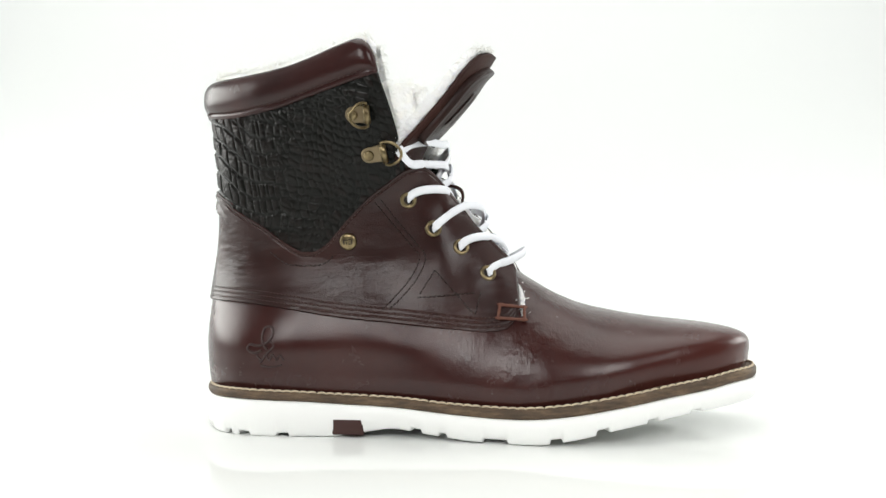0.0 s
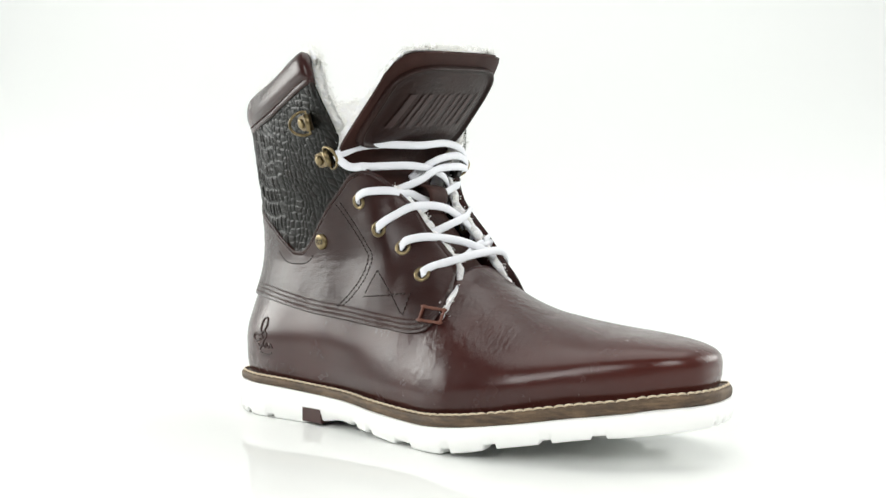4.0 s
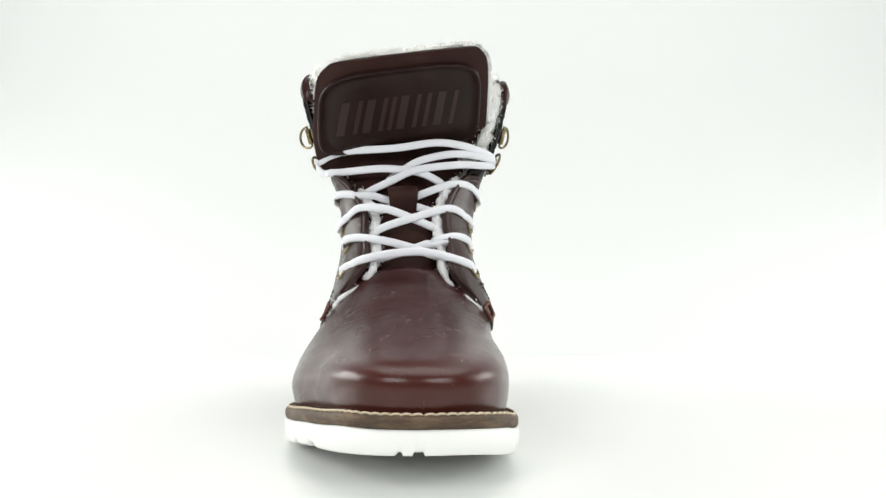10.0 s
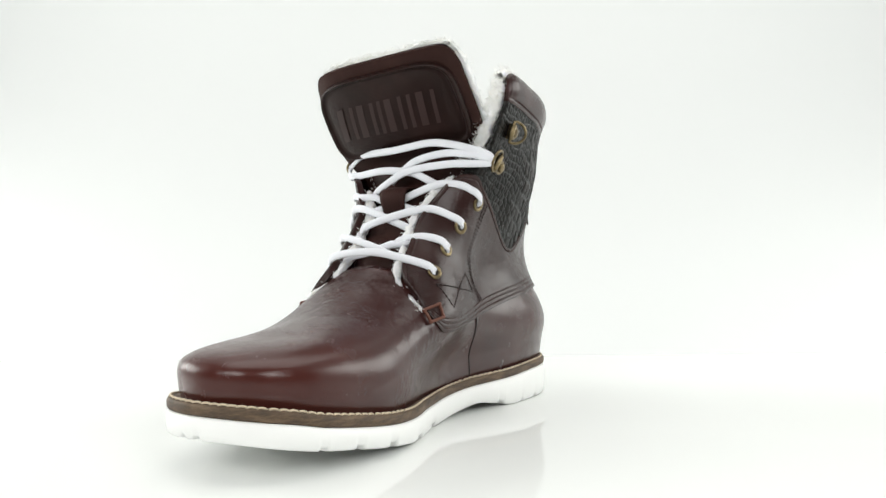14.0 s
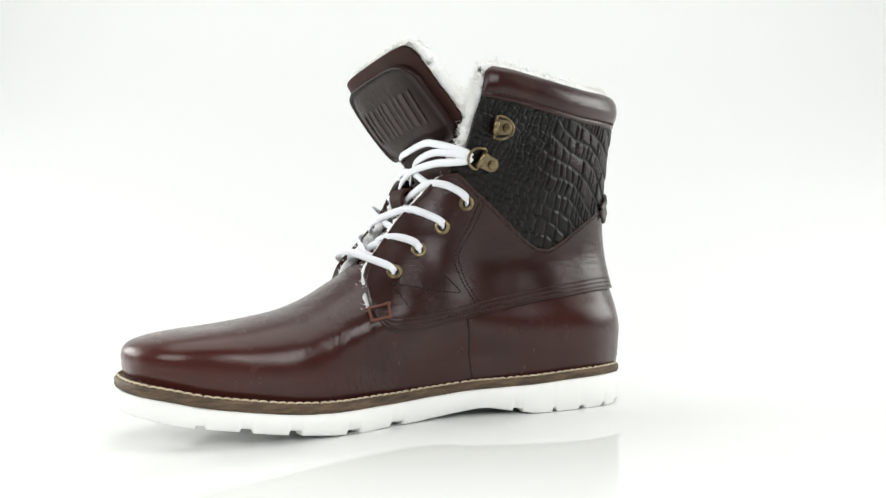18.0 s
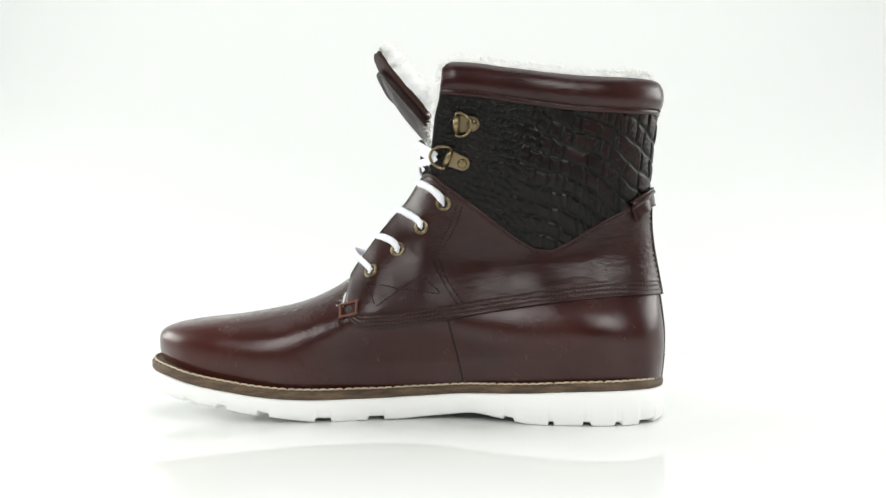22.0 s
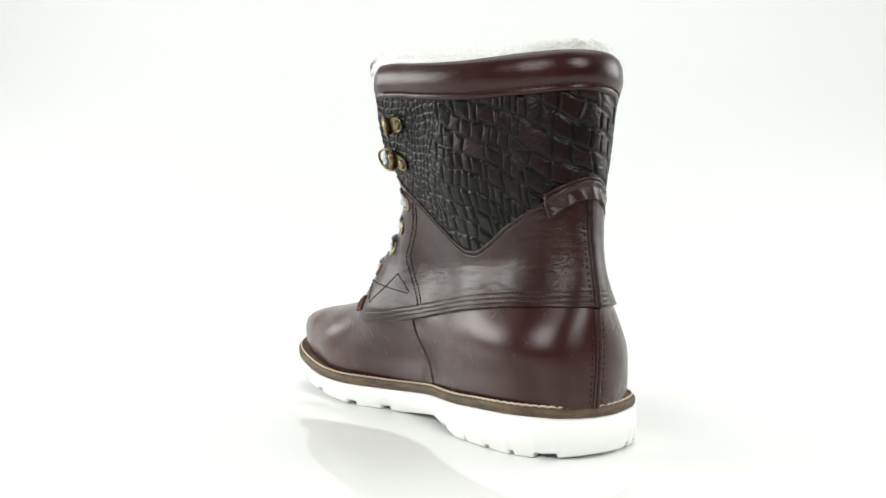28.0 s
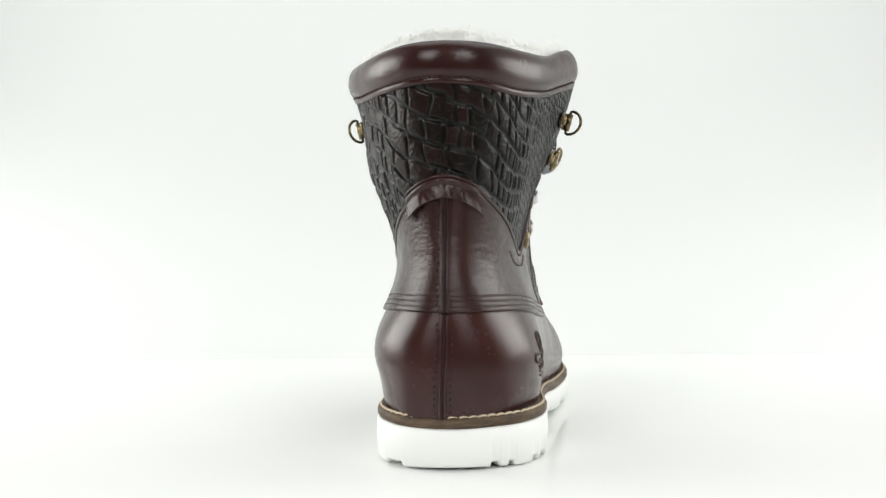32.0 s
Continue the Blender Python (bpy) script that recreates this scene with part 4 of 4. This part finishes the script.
# ---- seams and stitches ----
def stitches(name, side, pts, step, off, mat, label="", thick=0.00032, fill=0.62):
    """A line of thread stitches on one side along (x, z) points in millimetres."""
    p = spline(pts, 400) / 1000.0
    q, n = on_side(p[:, 0], p[:, 1], side, off)
    d = np.r_[0, np.cumsum(np.linalg.norm(np.diff(q, axis=0), axis=1))]
    pieces = []
    for k in range(max(1, int(d[-1] / step))):
        s = [(k + f) * step for f in (0.0, fill * 0.5, fill)]
        pts3 = np.stack([np.interp(s, d, q[:, i]) for i in range(3)], 1)
        nn = np.stack([np.interp(s[1], d, n[:, i]) for i in range(3)])
        pts3[1] += nn * thick * 0.7
        pieces.append(tube_data(pts3, thick, 5, 1.0, False, nn))
    return joined(name, pieces, mat, boot, label)


def along(curve, x0, x1, n, dz):
    return [(x * 1000, float(curve(x)) * 1000 + dz) for x in np.linspace(x0, x1, n)]


for _s in (-1, 1):
    for _dz in (2.2, 4.6, 7.0):
        stitches("quarter_stitching", _s, along(SEAM[_s], -0.122, 0.036 if _s < 0 else 0.042, 16, _dz), 0.0023, 0.0014, THREAD)
    stitches("panel_stitching", _s, along(QUARTER_TOP[_s], -0.118, -0.008, 26, -2.2), 0.0023, 0.0017, THREAD)
stitches("facing_stitching", -1, [(-31, 124), (-22, 113), (-11, 100), (-7, 94), (-11, 84), (-20, 73), (-29, 64.5)], 0.0023, 0.0017, DARK_THREAD, "", 0.0004)
stitches("facing_stitching", -1, [(-27.5, 125), (-19, 114), (-8, 101), (-3.8, 94), (-8, 83), (-17, 72), (-25, 65)], 0.0023, 0.0017, DARK_THREAD, "", 0.0004)
stitches("facing_stitching", 1, [(-18, 124), (-13, 111), (-5, 98), (-3.3, 93), (-8, 80), (-18, 65)], 0.0023, 0.0017, DARK_THREAD, "", 0.0004)
stitches("facing_stitching", 1, [(-15, 125), (-10, 112), (-2, 98), (0, 93), (-5, 80), (-15, 64)], 0.0023, 0.0017, DARK_THREAD, "", 0.0004)
for _ln in ([(1, 87), (-8, 72.3)], [(-8, 72.3), (25, 75)], [(1, 87), (22, 63)], [(25, 75), (22, 63)]):
    stitches("bow_stitching", -1, _ln, 0.0026, 0.0018, DARK_THREAD, "", 0.00037, 0.7)
for _ln in ([(38, 78.4), (-5, 72)], [(38, 78.4), (32, 65.5)], [(32, 65.5), (7, 83.5)], [(7, 83.5), (-5, 72)]):
    stitches("bow_stitching", 1, _ln, 0.0026, 0.0018, DARK_THREAD, "", 0.00037, 0.7)
stitches("pocket_stitching", -1, [(-90, 97.5), (-84, 92.5), (-78, 90), (-65, 89.6), (-58, 91.5), (-52, 98)], 0.0028, 0.0017, DARK_THREAD, "", 0.0004)


def box_stitch(side, corners):
    pieces = []
    for k in range(4):
        a, b = corners[k], corners[(k + 1) % 4]
        w = np.linspace(-0.12, 1.12, 9)[:, None]
        p = (np.array(a) * (1 - w) + np.array(b) * w) / 1000
        q, n = on_side(p[:, 0], p[:, 1], side, 0.0024)
        pieces.append(tube_data(q, [0.0005, 0.0011, 0.0008, 0.0008, 0.0009, 0.0008, 0.0008, 0.0011, 0.0005], 6, 1.0, False, n))
    return joined("box_stitch", pieces, ORANGE, boot, "rust-coloured square of thick thread")


box_stitch(-1, [(35, 68.2), (47.6, 66.4), (47.6, 60.2), (34, 61.4)])
box_stitch(1, [(42.5, 67.8), (53, 64.8), (52.3, 59), (43, 61.3)])
# side seam of the inner side
_p, _n = on_side(np.linspace(-0.0085, -0.0165, 24), np.linspace(0.0575, 0.021, 24), 1, -0.0001)
tube("side_seam", _p, 0.0005, GROOVE, boot, "dark narrow seam", 6)


def heel_line(z, off, out=0.0):
    """A place on the back of the heel, off to one side by off metres."""
    z = np.asarray(z, float)
    side = 1 if off >= 0 else -1
    q = np.clip(abs(off) / np.maximum(full_half(HEEL_BACK(z) + 0.01, z, side), 1e-4), 0, 0.95)
    x = HEEL_BACK(z) + HEEL_DEPTH(z) * (1 - (1 - q ** HEEL_POWER(z)) ** (1 / HEEL_POWER(z))) - out
    return np.stack([x, centre(x, z) + off + 0.0014, z], -1)


for _z0, _z1, _o, _mt in ((0.021, 0.0700, -0.0002, LEATHER), (0.0703, 0.1235, 0.0014, QUARTER)):
    for _e in (-0.00115, 0.00115):
        tube("heel_seam", heel_line(np.linspace(_z0, _z1, 40), _e, _o), 0.0010, _mt, boot, "raised seam down the heel", 8)
    tube("seam_line", heel_line(np.linspace(_z0, _z1, 40), 0.0, _o + 0.0007), 0.00045, GROOVE, boot, "dark seam line", 6)
    for _e in (-0.0036, 0.0036):
        _q = heel_line(np.arange(_z0 + 0.001, _z1 - 0.002, 0.0031), _e, _o + 0.0002)
        joined("heel_stitching", [tube_data(np.array([p - [0, 0, 0.0007], p, p + [0, 0, 0.0007]]), [0.0003, 0.00058, 0.0003], 6, 1.0, False, (-1, 0, 0)) for p in _q], DARK_THREAD, boot, "dark brown stitch holes")


def build_tab():
    """The folded pull tab at the top of the heel."""
    n, m = 31, 16
    v = np.zeros((n, m, 3))
    for i, y in enumerate(np.linspace(-1, 1, n)):
        zt = 0.1322 - 0.0085 * y * y
        zb = 0.1224 - 0.0085 * y * y - 0.0012 * abs(y) ** 6
        for j, t in enumerate(np.linspace(0, 1, m)):
            z = zt + (zb - zt) * t
            out = 0.0022 + 0.0014 * math.sin(math.pi * min(1, t * 3.0)) + 0.0016 * t + 0.0022 * abs(y) ** 5 * t + (0.0006 * math.sin(y * 9 + 1) + 0.0005 * math.sin(y * 17 + 4 * t)) * t
            v[i, j] = heel_line(z, y * (0.0198 - 0.0016 * t), out)
    inner = v + np.array([0.0022, 0, 0])
    a = np.concatenate([v, inner[:, ::-1]], 1)
    f = grid_faces(n, 2 * m, False, True)
    f.append(tuple(range(2 * m)))
    f.append(tuple(range((n - 1) * 2 * m, n * 2 * m))[::-1])
    link_mesh("pull_tab", a.reshape(-1, 3), f, QUARTER, boot, "folded brown leather pull tab")
    top = [heel_line(0.1326 - 0.0085 * y * y, y * 0.0198, 0.0024) for y in np.linspace(-1, 1, 40)]
    tube("tab_piping", top, 0.0007, COLLAR, boot, "brown edge of the pull tab", 8)


build_tab()


# ---- brass fittings ----
def frame_at(p, n, up=(0, 0, 1)):
    n = Vector(n).normalized()
    x = Vector(up).cross(n).normalized()
    y = n.cross(x)
    return Matrix.Translation(Vector(p)) @ Matrix((x, y, n)).transposed().to_4x4()


def ring_data(r, t, m, seg=28, sides=8, flat=1.0):
    w = np.linspace(0, 2 * np.pi, seg, endpoint=False)
    v, f = tube_data(np.stack([r * np.cos(w), r * np.sin(w), np.zeros(seg)], 1), t, sides, flat, True, (0, 0, 1))
    return [tuple(m @ Vector(q)) for q in v], f


EYELETS = {-1: [(-12.8, 125), (0, 109.3), (14.4, 98.9), (28.7, 84.7)], 1: [(-7, 124.3), (5.9, 110.6), (20.2, 97.4), (35.5, 85)]}
for _s, _es in EYELETS.items():
    for _x, _z in _es:
        _p, _n = on_side(_x / 1000, _z / 1000, _s, 0.0018)
        _m = frame_at(_p, _n)
        _e = joined("eyelet", [ring_data(0.0034, 0.00085, _m, 28, 8, 1.3)], BRASS, boot, "round antique brass eyelet")
        _w = np.linspace(0, 2 * np.pi, 24, endpoint=False)
        link_mesh("hole", [tuple(_m @ Vector((0.0028 * math.cos(a), 0.0028 * math.sin(a), 0.0002))) for a in _w], [tuple(range(24))], GROOVE, _e, "dark eyelet hole")


def disc_data(r, h, m, seg=24):
    prof = [(0.0, h), (0.6 * r, h * 0.95), (0.88 * r, h * 0.75), (r, h * 0.3), (r, -h * 0.6)]
    w = np.linspace(0, 2 * np.pi, seg, endpoint=False)
    v = [tuple(m @ Vector((q * math.cos(a), q * math.sin(a), z))) for q, z in prof for a in w]
    return v, grid_faces(len(prof), seg, False, True)


def ring_hook(side, x, z, turn, lift):
    """A D-ring on a folded brass strap with a rivet at (x, z)."""
    p, n = on_side(x / 1000, z / 1000, side, 0.0014)
    m = frame_at(p, n) @ Matrix.Rotation(radians(turn), 4, "Z")
    hook = tagged(new("ring_hook"), "antique brass ring hook")
    hook.parent = boot
    bm = bmesh.new()
    outline = [(0.0042 * math.cos(a), 0.0042 * math.sin(a)) for a in np.linspace(radians(90), radians(270), 16)] + [(0.0030, -0.0043), (0.0062, -0.0046), (0.0092, -0.0046), (0.0092, 0.0046), (0.0062, 0.0046), (0.0030, 0.0043)]
    face = bm.faces.new([bm.verts.new(m @ Vector((a, b, 0.0))) for a, b in outline])
    r = bmesh.ops.extrude_face_region(bm, geom=[face])
    for v in [q for q in r["geom"] if isinstance(q, bmesh.types.BMVert)]:
        v.co += Vector(n) * 0.0011
    bmesh.ops.recalc_face_normals(bm, faces=bm.faces)
    bmesh.ops.bevel(bm, geom=list(bm.edges), offset=0.00025, segments=1, affect="EDGES")
    part("strap", bm, AGED, hook, "folded brass strap", False)
    joined("rivet", [disc_data(0.0027, 0.0011, m @ Matrix.Translation((0, 0, 0.0016)))], BRASS, hook, "domed brass rivet")
    k = m @ Matrix.Translation((0.0085, 0, 0.0026)) @ Matrix.Rotation(radians(lift), 4, "Y")
    w = np.linspace(-math.pi / 2, math.pi / 2, 20)
    path = [(0.0016 + 0.0084 * math.cos(a), 0.0064 * math.sin(a), 0) for a in w] + [(0, 0.0061, 0), (0, 0.003, 0), (0, -0.003, 0), (0, -0.0061, 0)]
    v, f = tube_data(path, 0.0008, 8, 1.0, True, (0, 0, 1))
    joined("ring", [([tuple(k @ Vector(q)) for q in v], f)], BRASS, hook, "brass D-ring")
    v, f = tube_data([(0.0, -0.0046, 0), (0, 0, 0), (0, 0.0046, 0)], 0.0018, 12, 1.0, False, (0, 0, 1))
    joined("hinge", [([tuple(k @ Vector(q)) for q in v], f)], BRASS, hook)


ring_hook(-1, -40, 169, 0, -128)
ring_hook(-1, -32.7, 148.7, 9, -14)
ring_hook(1, -24, 167, 178, -146)
ring_hook(1, -18.4, 146.3, 157, -14)

# the round stud by the panel's point
_p, _n = on_side(-0.0457, 0.1031, -1, 0.0022)
_m = frame_at(_p, _n)
_stud = joined("stud", [disc_data(0.0047, 0.0014, _m)], BRASS, boot, "round brass stud")
for _dx, _dy, _sx, _sy in ((-0.0020, 0, 0.0007, 0.0030), (-0.0008, 0.0010, 0.0016, 0.0006), (-0.0006, -0.0008, 0.0006, 0.0014), (0.0014, 0.0011, 0.0018, 0.0006), (0.0014, -0.0011, 0.0018, 0.0006), (0.0024, 0, 0.0006, 0.0026), (0.0014, 0, 0.0018, 0.0005)):
    _q = [tuple(_m @ Vector((_dx + a * _sx / 2, _dy + b * _sy / 2, 0.00155))) for a, b in ((-1, -1), (1, -1), (1, 1), (-1, 1))]
    link_mesh("stud_mark", _q, [(0, 1, 2, 3)], GROOVE, _stud)


# pressed mark on the heel: loops and bars, no lettering
def pressed(pts, r=0.0005):
    p = spline(pts, 60) / 1000
    q, n = on_side(p[:, 0], p[:, 1], -1, -0.00002)
    return tube_data(q, r, 6, 1.0, False, n)


joined("pressed_mark", [pressed([(-90, 45), (-93, 50), (-92, 56), (-88, 57), (-87, 53), (-90, 49), (-95, 47), (-100, 47.5), (-101.5, 45), (-98, 43), (-93, 44.5)], 0.00075),
                        pressed([(-89, 50), (-86.5, 47), (-90, 43), (-94, 38)], 0.0006),
                        pressed([(-96, 41.5), (-93, 39.5), (-91, 42), (-89, 39.5), (-87, 42.5), (-85, 39.5), (-83, 42), (-81, 39.5)], 0.0006),
                        pressed([(-94, 36.5), (-88, 35.6), (-82, 36.8)], 0.0005)], EMBOSS, boot, "dark curls pressed into the leather")

# ---- laces ----
def lace(*points, both=False):
    """A flat cord through points in millimetres; near its eyelet it lies on the leather, its far end slips under."""
    p = spline(points, 90) / 1000
    for k in range(90):
        # the ends go down into their eyelets
        side = -1 if p[k, 1] < -0.018 else 1
        near = smooth01(1 - k / 16) if k < 45 else (smooth01(1 - (89 - k) / 16) if both else 0.0)
        if near > 0 and p[k, 0] < FRONT[side] and p[k, 2] < float(QUARTER_TOP[side](p[k, 0])) + 0.001:
            q, n = on_side(p[k, 0], p[k, 2], side, 0.0008 + 0.0034 * min(1.0, min(k, 89 - k) / 7))
            p[k, 1] += (q[1] - p[k, 1]) * near
    for k in range(3, 87 if both else 45):
        side = -1 if p[k, 1] < -0.018 else 1
        if p[k, 0] < FRONT[side] and p[k, 2] < float(QUARTER_TOP[side](p[k, 0])) + 0.001:
            q, n = on_side(p[k, 0], p[k, 2], side, 0.0042)
            end = min(1.0, min(k, len(p) - 1 - k) / 6)
            if side * (q[1] - p[k, 1]) > 0 and abs(q[1] - p[k, 1]) < 0.012:
                p[k, 1] += (q[1] - p[k, 1]) * end
    return tube("lace", p, 0.0022, LACE, boot, "flat white lace", 12, 0.42)


lace((29, -52, 85), (33, -52, 89), (44, -45, 93), (50, -31, 96), (51, -13, 97), (47, 2, 94), (39, 16, 89), (36, 17, 85), both=True)
lace((14, -55, 99), (18, -55, 103), (27, -47, 105), (36, -32, 103), (40, -17, 99), (42, -6, 95), (38, 4, 93), (32, 10, 92))
lace((20, 17, 97), (23, 17, 102), (30, 10, 105), (36, 0, 104), (37, -18, 98), (41, -33, 94), (38, -40, 91), (32, -46, 89))
lace((0, -53, 109), (4, -54, 113), (12, -50, 119), (19, -44, 122), (27, -31, 121), (28, -15, 115), (25, 1, 108), (19, 9, 104))
lace((6, 17, 111), (9, 17, 115), (16, 13, 119), (22, 4, 121), (30, -15, 116), (29, -31, 111), (23, -38, 107), (17, -45, 104))
lace((-13, -54, 125), (-10, -55, 128), (-3, -50, 130), (7, -40, 130), (11, -28, 126), (12, -21, 124.5), (14, -11, 122), (12, 4, 117), (6, 11, 114))
lace((-7, 22, 124), (-3.5, 22, 129), (4, 17.5, 134.5), (10.5, 8, 135.5), (12, -11, 129), (11.5, -22, 124), (14, -31, 121), (10, -40, 119), (4, -46, 115))
lace((-17, -70, 150), (-14, -69, 146), (-10, -64, 143), (-2, -50, 144), (6, -31, 145), (8, -12, 143), (8, 0, 138), (2, 10, 131), (-5, 16, 127))
lace((-3.5, 36, 149.4), (-0.5, 35, 147.4), (4, 27, 147), (8, 12, 147), (10, -12, 144), (9, -28, 137), (2, -41, 131), (-6, -47, 126))
lace((-17, -70, 150), (-14, -67, 151), (-10, -61, 154), (-2, -50, 156), (6, -24, 157), (7, -1, 160), (8, 14, 158.5), (4, 27, 155.2), (-0.5, 34.5, 152), (-3.5, 36, 149.4), both=True)
lace((-3.5, 36, 149.4), (0, 35, 150), (4, 27.5, 152), (7.5, 11, 153.5), (8, -8, 150), (5, -20, 144), (2, -28, 138))


# ---- movement ----
def motions():
    walk(boot, [(k * 0.5, pose(0, 0, 0.0015, 0, 0, turn_at(k * 0.5))) for k in range(65)])


motions()
